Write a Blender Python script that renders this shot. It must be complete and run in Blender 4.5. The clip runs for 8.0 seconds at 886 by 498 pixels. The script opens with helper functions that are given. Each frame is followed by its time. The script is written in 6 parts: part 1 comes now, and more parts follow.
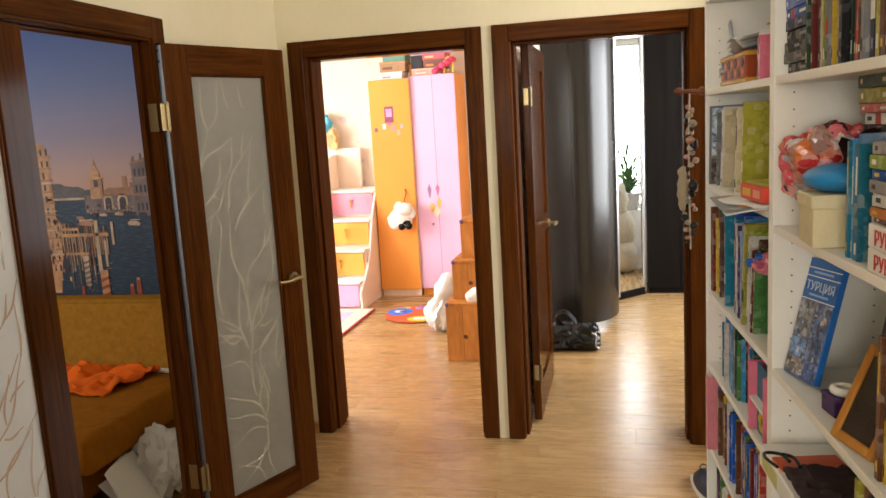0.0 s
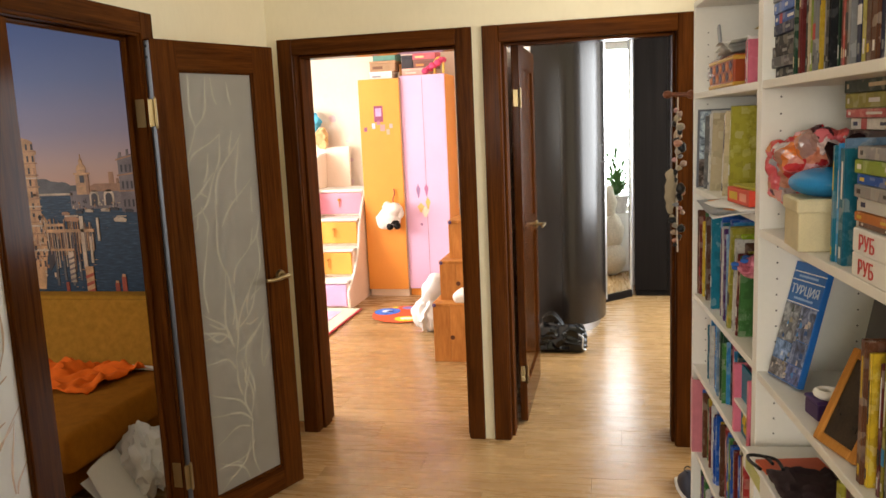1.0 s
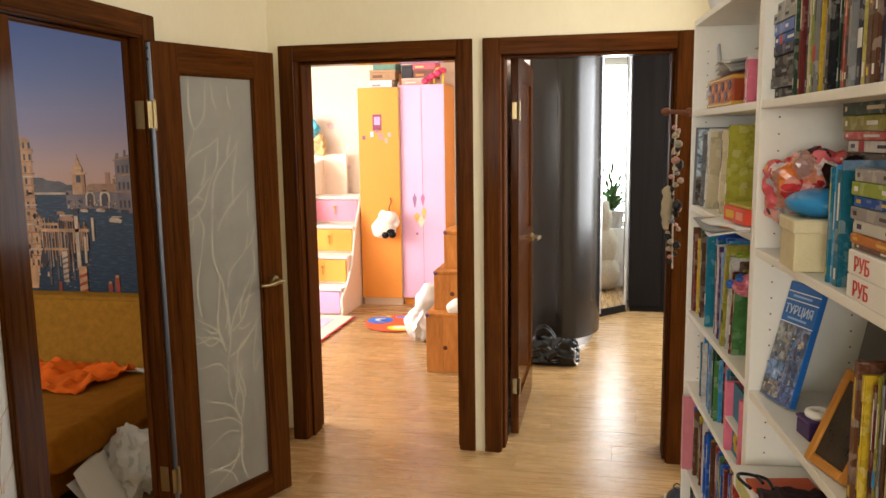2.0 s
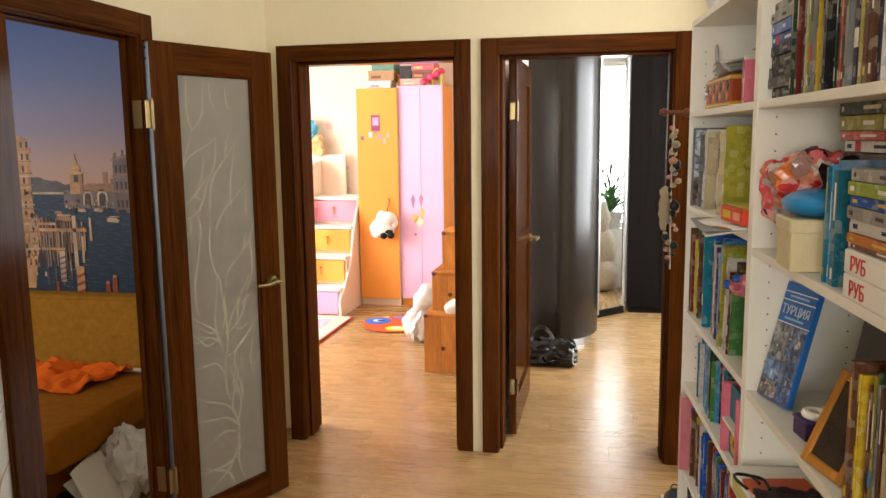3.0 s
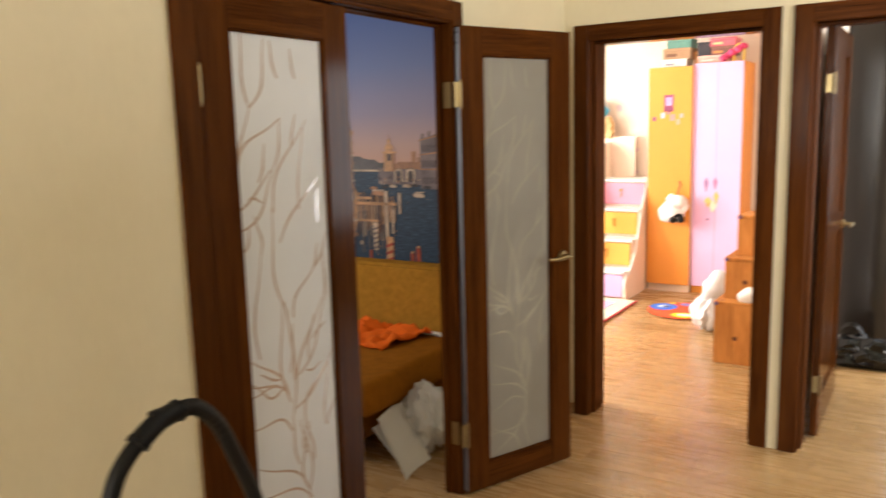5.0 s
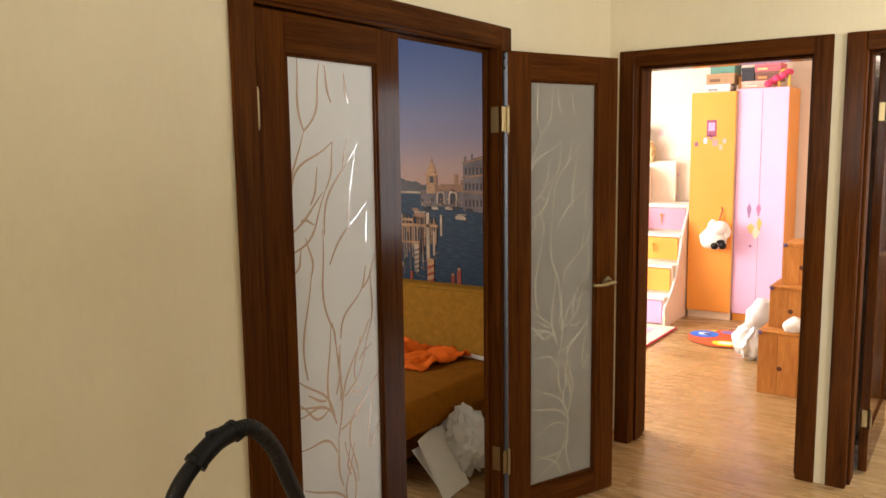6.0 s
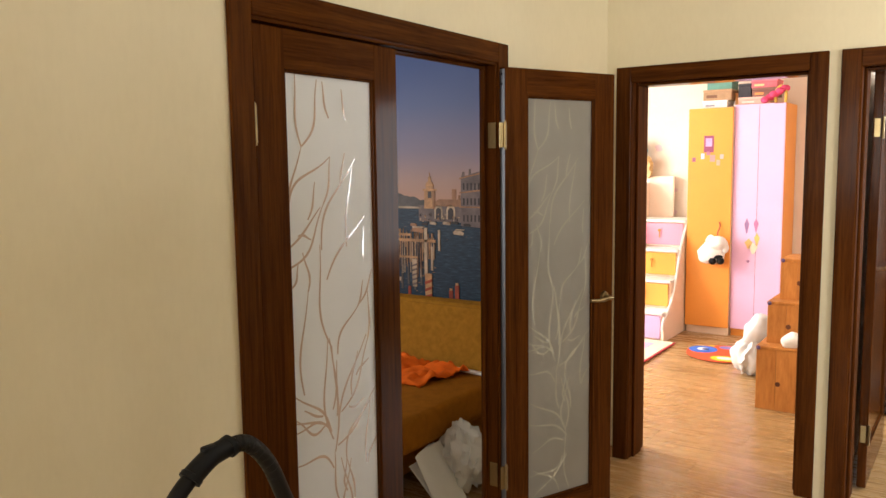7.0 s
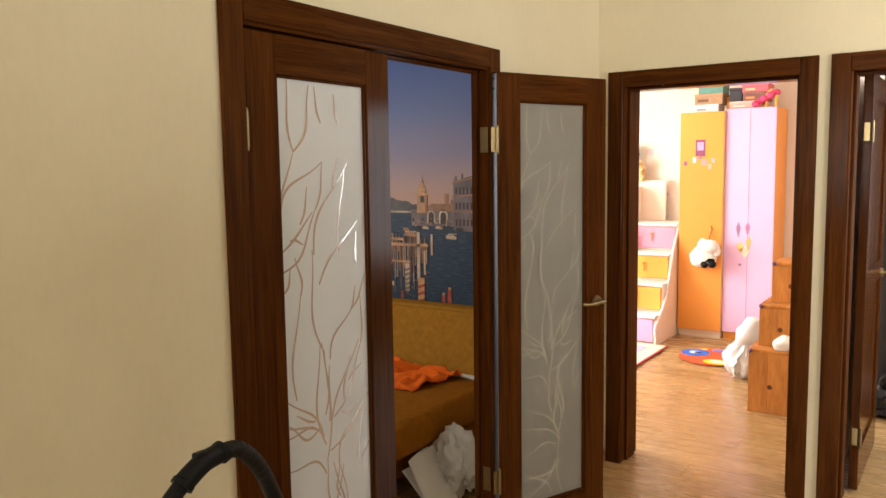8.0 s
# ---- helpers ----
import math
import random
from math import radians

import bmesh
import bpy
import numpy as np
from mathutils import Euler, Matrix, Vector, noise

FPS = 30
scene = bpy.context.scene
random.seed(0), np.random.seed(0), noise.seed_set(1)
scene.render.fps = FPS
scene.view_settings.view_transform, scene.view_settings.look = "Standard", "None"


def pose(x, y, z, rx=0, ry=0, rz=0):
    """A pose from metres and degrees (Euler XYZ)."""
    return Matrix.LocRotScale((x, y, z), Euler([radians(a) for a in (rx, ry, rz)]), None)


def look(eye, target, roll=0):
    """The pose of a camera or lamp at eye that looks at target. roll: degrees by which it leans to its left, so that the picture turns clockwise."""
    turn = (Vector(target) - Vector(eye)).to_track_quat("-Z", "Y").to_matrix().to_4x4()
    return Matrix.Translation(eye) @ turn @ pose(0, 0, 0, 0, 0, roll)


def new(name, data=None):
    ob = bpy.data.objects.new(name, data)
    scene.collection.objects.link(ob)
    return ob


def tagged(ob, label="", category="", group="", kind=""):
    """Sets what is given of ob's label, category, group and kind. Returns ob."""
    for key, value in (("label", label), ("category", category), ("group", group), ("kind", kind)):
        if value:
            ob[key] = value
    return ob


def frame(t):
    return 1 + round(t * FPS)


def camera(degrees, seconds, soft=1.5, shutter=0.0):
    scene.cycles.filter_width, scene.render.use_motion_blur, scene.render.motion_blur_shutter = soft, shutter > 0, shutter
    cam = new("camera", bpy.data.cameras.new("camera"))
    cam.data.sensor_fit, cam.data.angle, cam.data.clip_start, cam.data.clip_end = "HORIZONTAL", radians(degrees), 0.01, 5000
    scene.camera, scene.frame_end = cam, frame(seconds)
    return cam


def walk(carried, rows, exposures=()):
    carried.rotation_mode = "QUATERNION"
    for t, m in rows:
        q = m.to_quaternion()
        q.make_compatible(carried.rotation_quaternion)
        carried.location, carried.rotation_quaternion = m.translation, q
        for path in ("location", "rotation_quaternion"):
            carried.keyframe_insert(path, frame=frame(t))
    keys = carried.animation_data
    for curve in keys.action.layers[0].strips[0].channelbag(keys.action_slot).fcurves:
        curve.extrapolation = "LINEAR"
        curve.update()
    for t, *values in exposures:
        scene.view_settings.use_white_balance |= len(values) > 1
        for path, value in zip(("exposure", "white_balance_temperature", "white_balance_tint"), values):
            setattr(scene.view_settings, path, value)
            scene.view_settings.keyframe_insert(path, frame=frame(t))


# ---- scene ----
cam = camera(59.1, 8.0, shutter=0.5)
PATH = [
    (0, (1.692, 0.033, 1.63), (1.249, 1.958, 1.318), -3.3),
    (0.5, (1.7, 0.036, 1.629), (1.264, 1.961, 1.304), -3.7),
    (1, (1.694, 0.036, 1.627), (1.28, 1.968, 1.315), -2.5),
    (1.5, (1.689, 0.034, 1.627), (1.282, 1.97, 1.334), -1.1),
    (3, (1.694, 0.037, 1.623), (1.297, 1.977, 1.339), -0.7),
    (3.5, (1.696, 0.034, 1.618), (1.294, 1.972, 1.333), -0.9),
    (4, (1.7, 0.034, 1.616), (1.276, 1.968, 1.336), -1.3),
    (4.2, (1.706, 0.039, 1.615), (1.226, 1.96, 1.338), -1.5),
    (4.4, (1.704, 0.04, 1.593), (1.113, 1.931, 1.321), -2.3),
    (4.5, (1.711, 0.023, 1.597), (1.039, 1.887, 1.327), -1.8),
    (4.7, (1.746, 0.016, 1.583), (0.882, 1.8, 1.313), -2.4),
    (4.8, (1.741, 0.0, 1.582), (0.789, 1.737, 1.305), -2.1),
    (5, (1.675, -0.031, 1.589), (0.622, 1.642, 1.283), -1.5),
    (5.1, (1.649, -0.048, 1.588), (0.568, 1.606, 1.278), -1.7),
    (5.2, (1.637, -0.055, 1.591), (0.536, 1.585, 1.275), -1.0),
    (6.5, (1.635, -0.06, 1.604), (0.502, 1.574, 1.383), -0.7),
    (7, (1.643, -0.06, 1.604), (0.517, 1.579, 1.389), -0.7),
    (7.5, (1.643, -0.059, 1.603), (0.529, 1.588, 1.392), -0.8),
    (8, (1.646, -0.06, 1.606), (0.534, 1.59, 1.401), -0.8),
]
walk(cam, [(t, look(eye, target, roll)) for t, eye, target, roll in PATH], exposures=((0.0, -0.06), (3.0, -0.04), (3.5, 0.08), (4.0, 0.13), (5.0, 0.14), (6.5, 0.0), (8.0, 0.0)))

# ---- light ----
world = bpy.data.worlds.new("sky")
scene.world = world
world.use_nodes = True
wn = world.node_tree
sky = wn.nodes.new("ShaderNodeTexSky")
sky.sky_type = "NISHITA"
sky.sun_disc = False
sky.sun_elevation, sky.sun_rotation = radians(38), radians(100)
wn.nodes["Background"].inputs[1].default_value = 0.12
wn.links.new(sky.outputs[0], wn.nodes["Background"].inputs[0])


def window_light(name, place, target, w, h, power, colour):
    data = bpy.data.lights.new(name, "AREA")
    data.shape, data.size, data.size_y = "RECTANGLE", w, h
    data.energy, data.color = power, colour
    ob = new(name, data)
    ob.matrix_world = look(place, target)
    return ob


DAY = (1.0, 0.97, 0.93)
window_light("window_light_kids", (-2.72, 5.3, 1.6), (0.0, 5.5, 1.3), 1.9, 1.4, 185, DAY)
window_light("window_light_dressing", (3.62, 6.35, 1.5), (1.5, 6.2, 1.3), 2.2, 1.7, 165, (0.93, 0.965, 1.0))
window_light("window_light_bedroom", (-2.72, 1.9, 1.6), (0, 2.6, 1.2), 1.6, 1.4, 30, DAY)
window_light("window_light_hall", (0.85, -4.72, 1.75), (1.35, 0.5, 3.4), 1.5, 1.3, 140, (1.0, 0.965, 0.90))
# added lamp with no known source: brightens the upper west wall over the bookcases
window_light("window_light_side", (3.62, 2.3, 1.72), (0.0, 2.35, 1.9), 2.0, 1.5, 108, (1.0, 0.97, 0.925))
scene.view_settings.exposure = 0.0

# ---- materials ----


def material(name):
    mat = bpy.data.materials.new(name)
    mat.use_nodes = True
    nt = mat.node_tree
    return mat, nt, nt.nodes["Principled BSDF"]


def add_bump(nt, bsdf, source, strength, distance=0.002):
    bump = nt.nodes.new("ShaderNodeBump")
    bump.inputs["Strength"].default_value = strength
    bump.inputs["Distance"].default_value = distance
    nt.links.new(source, bump.inputs["Height"])
    nt.links.new(bump.outputs[0], bsdf.inputs["Normal"])


def coords(nt, scale=(1, 1, 1), per_object=False):
    tc = nt.nodes.new("ShaderNodeTexCoord")
    mp = nt.nodes.new("ShaderNodeMapping")
    mp.inputs["Scale"].default_value = scale
    nt.links.new(tc.outputs["Object"], mp.inputs["Vector"])
    if per_object:
        info = nt.nodes.new("ShaderNodeObjectInfo")
        mul = nt.nodes.new("ShaderNodeVectorMath")
        mul.operation = "SCALE"
        mul.inputs[0].default_value = (37.0, 11.0, 23.0)
        nt.links.new(info.outputs["Random"], mul.inputs["Scale"])
        nt.links.new(mul.outputs[0], mp.inputs["Location"])
    return mp.outputs[0]


def tex_noise(nt, vec, scale, detail=4, rough=0.55, distortion=0.0):
    n = nt.nodes.new("ShaderNodeTexNoise")
    n.inputs["Scale"].default_value = scale
    n.inputs["Detail"].default_value = detail
    n.inputs["Roughness"].default_value = rough
    n.inputs["Distortion"].default_value = distortion
    nt.links.new(vec, n.inputs["Vector"])
    return n.outputs["Fac"]


def ramp(nt, fac, stops):
    r = nt.nodes.new("ShaderNodeValToRGB")
    while len(r.color_ramp.elements) < len(stops):
        r.color_ramp.elements.new(0.5)
    for e, (p, c) in zip(r.color_ramp.elements, stops):
        e.position, e.color = p, (*c, 1)
    nt.links.new(fac, r.inputs["Fac"])
    return r.outputs["Color"]


def mixed(nt, a, b, fac, mode="MIX"):
    m = nt.nodes.new("ShaderNodeMix")
    m.data_type, m.blend_type = "RGBA", mode
    for sock, v in ((m.inputs[0], fac), (m.inputs[6], a), (m.inputs[7], b)):
        if hasattr(v, "is_linked"):
            nt.links.new(v, sock)
        else:
            sock.default_value = v if isinstance(v, (int, float)) else (*v, 1)
    return m.outputs[2]


def wood(name, dark, light, scale, rough, bump=0.15, coat=0.0, gloss_var=0.05, spec=0.035):
    mat, nt, b = material(name)
    v = coords(nt, scale, True)
    fine = tex_noise(nt, v, 9, 6, 0.65, 0.4)
    broad = tex_noise(nt, v, 1.6, 3, 0.5, 1.2)
    col = ramp(nt, fine, [(0.3, dark), (0.72, light)])
    col2 = ramp(nt, broad, [(0.3, tuple(c * 0.72 for c in dark)), (0.7, tuple(min(1, c * 1.1) for c in light))])
    nt.links.new(mixed(nt, col, col2, 0.45), b.inputs["Base Color"])
    rr = nt.nodes.new("ShaderNodeMapRange")
    rr.inputs[3].default_value, rr.inputs[4].default_value = rough - gloss_var, rough + gloss_var
    nt.links.new(fine, rr.inputs[0])
    nt.links.new(rr.outputs[0], b.inputs["Roughness"])
    b.inputs["Coat Weight"].default_value = coat
    b.inputs["Specular IOR Level"].default_value = spec
    add_bump(nt, b, fine, bump, 0.001)
    return mat


def plain(name, colour, rough=0.5, metal=0.0, vary=0.12, scale=14, bump=0.1, sheen=0.0, coat=0.0, per_object=True, spec=0.4):
    """A painted, plastic, paper or cloth surface: a colour with a little unevenness at two scales."""
    mat, nt, b = material(name)
    v = coords(nt, (1, 1, 1), per_object)
    big = tex_noise(nt, v, scale, 3)
    small = tex_noise(nt, v, scale * 14, 3)
    lo = tuple(c * (1 - vary) for c in colour)
    hi = tuple(min(1.0, c * (1 + vary * 0.6)) for c in colour)
    c1 = ramp(nt, big, [(0.3, lo), (0.7, hi)])
    c2 = ramp(nt, small, [(0.3, lo), (0.7, hi)])
    nt.links.new(mixed(nt, c1, c2, 0.4), b.inputs["Base Color"])
    b.inputs["Roughness"].default_value = rough
    b.inputs["Metallic"].default_value = metal
    b.inputs["Specular IOR Level"].default_value = spec
    b.inputs["Sheen Weight"].default_value = sheen
    b.inputs["Coat Weight"].default_value = coat
    if bump:
        add_bump(nt, b, small, bump, 0.001)
    return mat


DOOR_Z = wood("dark_veneer_upright", (0.019, 0.0047, 0.0008), (0.102, 0.0305, 0.0056), (16, 16, 0.7), 0.15, 0.05, 0.0)
DOOR_Y = wood("dark_veneer_lengthways", (0.019, 0.0047, 0.0008), (0.102, 0.0305, 0.0056), (16, 0.7, 16), 0.15, 0.05, 0.0)
DOOR_X = wood("dark_veneer_crossways", (0.019, 0.0047, 0.0008), (0.102, 0.0305, 0.0056), (0.7, 16, 16), 0.15, 0.05, 0.0)
JAMB = wood("dark_veneer_satin", (0.019, 0.0047, 0.0008), (0.102, 0.0305, 0.0056), (16, 16, 0.7), 0.5, 0.08, 0.0, 0.05, 0.015)
PINE = wood("knotty_pine", (0.34, 0.12, 0.027), (0.60, 0.265, 0.075), (5, 5, 0.9), 0.45, 0.15)
ORANGE_WOOD = wood("honey_wood", (0.42, 0.17, 0.03), (0.55, 0.25, 0.06), (9, 9, 2), 0.4, 0.1)
WENGE = wood("dark_wardrobe_laminate", (0.009, 0.0065, 0.0054), (0.015, 0.011, 0.009), (16, 16, 0.3), 0.24, 0.02, 0.0, 0.012, 0.42)
WENGE_FLAT = wood("dark_panel_laminate", (0.0075, 0.006, 0.0052), (0.0125, 0.0100, 0.0086), (16, 16, 0.5), 0.5, 0.05)

LAM, nt_, b_ = material("oak_laminate")
v_ = coords(nt_, (0.55, 5.0, 1), True)
f_ = tex_noise(nt_, v_, 6, 7, 0.62, 0.6)
g_ = tex_noise(nt_, v_, 1.3, 3, 0.5, 1.5)
i_ = nt_.nodes.new("ShaderNodeObjectInfo")
c_ = ramp(nt_, f_, [(0.25, (0.30, 0.168, 0.066)), (0.52, (0.43, 0.262, 0.113)), (0.82, (0.48, 0.305, 0.138))])
d_ = ramp(nt_, g_, [(0.3, (0.32, 0.187, 0.075)), (0.7, (0.47, 0.30, 0.136))])
t_ = ramp(nt_, i_.outputs["Random"], [(0.0, (0.86, 0.84, 0.8)), (1.0, (1.0, 1.0, 1.0))])
nt_.links.new(mixed(nt_, mixed(nt_, c_, d_, 0.5), t_, 1.0, "MULTIPLY"), b_.inputs["Base Color"])
b_.inputs["Roughness"].default_value = 0.3
r_ = nt_.nodes.new("ShaderNodeMapRange")
r_.inputs[3].default_value, r_.inputs[4].default_value = 0.19, 0.36
nt_.links.new(f_, r_.inputs[0])
nt_.links.new(r_.outputs[0], b_.inputs["Roughness"])
add_bump(nt_, b_, f_, 0.035, 0.001)


def wallpaper(name, base, stain):
    mat, nt, b = material(name)
    v = coords(nt)
    blot = tex_noise(nt, v, 3.5, 5, 0.6)
    fib = tex_noise(nt, coords(nt, (1, 1, 0.35)), 55, 4)
    c = ramp(nt, blot, [(0.36, stain), (0.62, base)])
    c2 = ramp(nt, fib, [(0.35, stain), (0.6, base)])
    nt.links.new(mixed(nt, c, c2, 0.35), b.inputs["Base Color"])
    b.inputs["Roughness"].default_value = 0.62
    add_bump(nt, b, fib, 0.25, 0.0015)
    return mat


WALL = wallpaper("cream_wallpaper", (0.67, 0.595, 0.41), (0.635, 0.56, 0.38))
KIDWALL = wallpaper("pale_nursery_wallpaper", (0.78, 0.66, 0.55), (0.74, 0.61, 0.50))
BEDWALL = wallpaper("bedroom_wallpaper", (0.62, 0.5, 0.36), (0.58, 0.46, 0.32))
GREYWALL = wallpaper("pale_grey_wallpaper", (0.72, 0.70, 0.66), (0.68, 0.66, 0.62))
CEIL = plain("white_ceiling_paint", (0.8, 0.78, 0.74), 0.8, scale=3, vary=0.03, bump=0.05, per_object=False)
WHITE = plain("white_shelf_laminate", (0.82, 0.80, 0.735), 0.4, vary=0.04, scale=5, bump=0.03)
BRASS = plain("polished_brass", (0.29, 0.22, 0.11), 0.34, 1.0, 0.08, bump=0.02)
STEEL = plain("brushed_steel", (0.55, 0.56, 0.58), 0.34, 1.0, 0.08, bump=0.03)
DULL_STEEL = plain("dull_steel", (0.20, 0.21, 0.23), 0.5, 1.0, 0.1, bump=0.03)
BLACK = plain("black_plastic", (0.007, 0.007, 0.0075), 0.45, vary=0.2, bump=0.05, spec=0.2)
DARKGREY = plain("dark_grey_plastic", (0.012, 0.0115, 0.011), 0.45, vary=0.2, bump=0.05, spec=0.25)
PAPER = plain("white_paper", (0.82, 0.80, 0.76), 0.7, vary=0.05, bump=0.05)
PAGES = plain("cream_pages", (0.72, 0.66, 0.52), 0.85, vary=0.14, scale=60, bump=0.3)
BAGWHITE = plain("white_plastic_bag", (0.70, 0.70, 0.71), 0.35, vary=0.04, bump=0.2)
ORANGE_DOOR = plain("orange_laminate", (0.82, 0.33, 0.055), 0.38, vary=0.04, scale=4, bump=0.03)
YELLOW_DOOR = plain("yellow_orange_drawer", (0.84, 0.40, 0.075), 0.38, vary=0.04, scale=4, bump=0.03)
PINK_DOOR = plain("lilac_pink_laminate", (0.78, 0.50, 0.75), 0.36, vary=0.04, scale=4, bump=0.03)
PINK_DRAWER = plain("pink_drawer", (0.78, 0.30, 0.42), 0.38, vary=0.04, scale=4, bump=0.03)
LILAC_DRAWER = plain("lilac_drawer", (0.66, 0.40, 0.62), 0.38, vary=0.04, scale=4, bump=0.03)
PEACH = plain("peach_board", (0.86, 0.69, 0.56), 0.42, vary=0.05, scale=4, bump=0.03)
SOFA = plain("mustard_upholstery", (0.42, 0.20, 0.024), 0.9, vary=0.28, scale=30, bump=0.5, per_object=False, spec=0.1)
SOFA_SEAT = plain("brown_velour", (0.33, 0.118, 0.008), 0.9, vary=0.25, scale=20, bump=0.5, per_object=False, spec=0.1)
SHIRT = plain("orange_cotton", (0.9, 0.16, 0.012), 0.85, vary=0.15, scale=25, bump=0.4, spec=0.15)
RUBBER_BAG = plain("shiny_black_bag", (0.002, 0.002, 0.0022), 0.11, vary=0.3, scale=30, bump=0.3)

FROST, nt_, b_ = material("frosted_glass")
n_ = tex_noise(nt_, coords(nt_), 4, 3)
nt_.links.new(ramp(nt_, n_, [(0.3, (0.70, 0.71, 0.71)), (0.7, (0.76, 0.77, 0.77))]), b_.inputs["Base Color"])
b_.inputs["Roughness"].default_value = 0.6
b_.inputs["Transmission Weight"].default_value = 0.25
# same glass as FROST; the open leaf's weaker light is put into this colour
FROST_DIMMED, nt_, b_ = material("dimmed_frosted_glass")
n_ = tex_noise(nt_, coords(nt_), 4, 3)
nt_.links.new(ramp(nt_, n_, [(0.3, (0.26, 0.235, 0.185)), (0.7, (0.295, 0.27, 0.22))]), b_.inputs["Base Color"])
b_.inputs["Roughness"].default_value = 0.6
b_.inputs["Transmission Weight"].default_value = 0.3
ETCH_TAN = plain("clear_etched_line", (0.52, 0.385, 0.30), 0.12, vary=0.1, bump=0.0, coat=1.0)
ETCH_PALE = plain("pale_etched_line", (0.42, 0.39, 0.30), 0.5, vary=0.05, bump=0.0)
MIRROR, nt_, b_ = material("mirror_glass")
b_.inputs["Base Color"].default_value = (0.9, 0.92, 0.92, 1)
b_.inputs["Metallic"].default_value = 1.0
b_.inputs["Roughness"].default_value = 0.01
GLASS, nt_, b_ = material("window_glass")
b_.inputs["Base Color"].default_value = (1, 1, 1, 1)
b_.inputs["Transmission Weight"].default_value = 1.0
b_.inputs["Roughness"].default_value = 0.0
_tints = {}


def tint(colour, rough=0.45):
    """One coloured cover material for each colour in use."""
    key = (tuple(round(c, 3) for c in colour), rough)
    if key not in _tints:
        _tints[key] = plain("cover_colour", colour, rough, vary=0.16, scale=22, bump=0.06, spec=0.3)
    return _tints[key]


def cover(colour, rough=0.45):
    """A printed cover: the main colour broken up by small blocks of picture and lettering."""
    mat, nt, b = material("printed_cover")
    v = coords(nt, (1, 1, 1), True)
    cells = nt.nodes.new("ShaderNodeTexVoronoi")
    cells.distance = "CHEBYCHEV"
    cells.inputs["Scale"].default_value = 48
    cells.inputs["Randomness"].default_value = 0.9
    nt.links.new(v, cells.inputs["Vector"])
    sep = nt.nodes.new("ShaderNodeSeparateColor")
    nt.links.new(cells.outputs["Color"], sep.inputs[0])
    pale = tuple(min(0.75, c * 1.2 + 0.24) for c in colour)
    deep = tuple(c * 0.3 for c in colour)
    blocks = ramp(nt, sep.outputs[0], [(0.0, deep), (0.22, colour), (0.74, colour), (0.82, pale), (1.0, (0.62, 0.56, 0.46))])
    fine = ramp(nt, tex_noise(nt, v, 70, 5, 0.7), [(0.36, deep), (0.52, colour), (0.72, pale)])
    where = ramp(nt, tex_noise(nt, v, 9, 2), [(0.48, (0.03, 0.03, 0.03)), (0.66, (0.5, 0.5, 0.5))])
    nt.links.new(mixed(nt, mixed(nt, colour, blocks, 0.32), fine, where), b.inputs["Base Color"])
    b.inputs["Roughness"].default_value = rough
    b.inputs["Specular IOR Level"].default_value = 0.22
    return mat


def photo_print(colour):
    """A printed photograph: mottled light and dark patches round one colour."""
    mat, nt, b = material("printed_photograph")
    v = coords(nt, (1, 1, 1), True)
    c1 = ramp(nt, tex_noise(nt, v, 38, 6, 0.7, 0.8), [(0.36, tuple(c * 0.15 for c in colour)), (0.5, colour), (0.62, tuple(min(0.8, c * 1.5 + 0.18) for c in colour))])
    nt.links.new(c1, b.inputs["Base Color"])
    b.inputs["Roughness"].default_value = 0.3
    return mat


_covers = {}


def shared_cover(name, colour):
    """A few printed covers for each named colour, shared between books."""
    pool = _covers.setdefault(name, [])
    if len(pool) < 3:
        pool.append(cover(tuple(c * (0.95, 0.7, 0.82)[len(pool)] for c in colour), (0.3, 0.45, 0.55)[len(pool)]))
        return pool[-1]
    return rng.choice(pool)


# ---- building helpers ----


def box(bm, x0, x1, y0, y1, z0, z1, bevel=0.0, seg=1):
    made = bmesh.ops.create_cube(bm, size=1)["verts"]
    for v in made:
        v.co = Vector(((x0 + x1) / 2 + v.co.x * (x1 - x0), (y0 + y1) / 2 + v.co.y * (y1 - y0), (z0 + z1) / 2 + v.co.z * (z1 - z0)))
    if bevel:
        edges = list({e for v in made for e in v.link_edges})
        bmesh.ops.bevel(bm, geom=edges, offset=bevel, segments=seg, profile=0.5, affect="EDGES")
    return made


def cyl(bm, a, b, r0, r1=None, n=16):
    """A capped round bar from a to b."""
    a, b = Vector(a), Vector(b)
    m = Matrix.Translation((a + b) / 2) @ (b - a).to_track_quat("Z", "Y").to_matrix().to_4x4()
    return bmesh.ops.create_cone(bm, cap_ends=True, segments=n, radius1=r0, radius2=r0 if r1 is None else r1, depth=(b - a).length, matrix=m)["verts"]


def ball(bm, c, r, sub=2):
    rr = r if hasattr(r, "__len__") else (r, r, r)
    return bmesh.ops.create_icosphere(bm, subdivisions=sub, radius=1, matrix=Matrix.Translation(c) @ Matrix.Diagonal((*rr, 1)))["verts"]


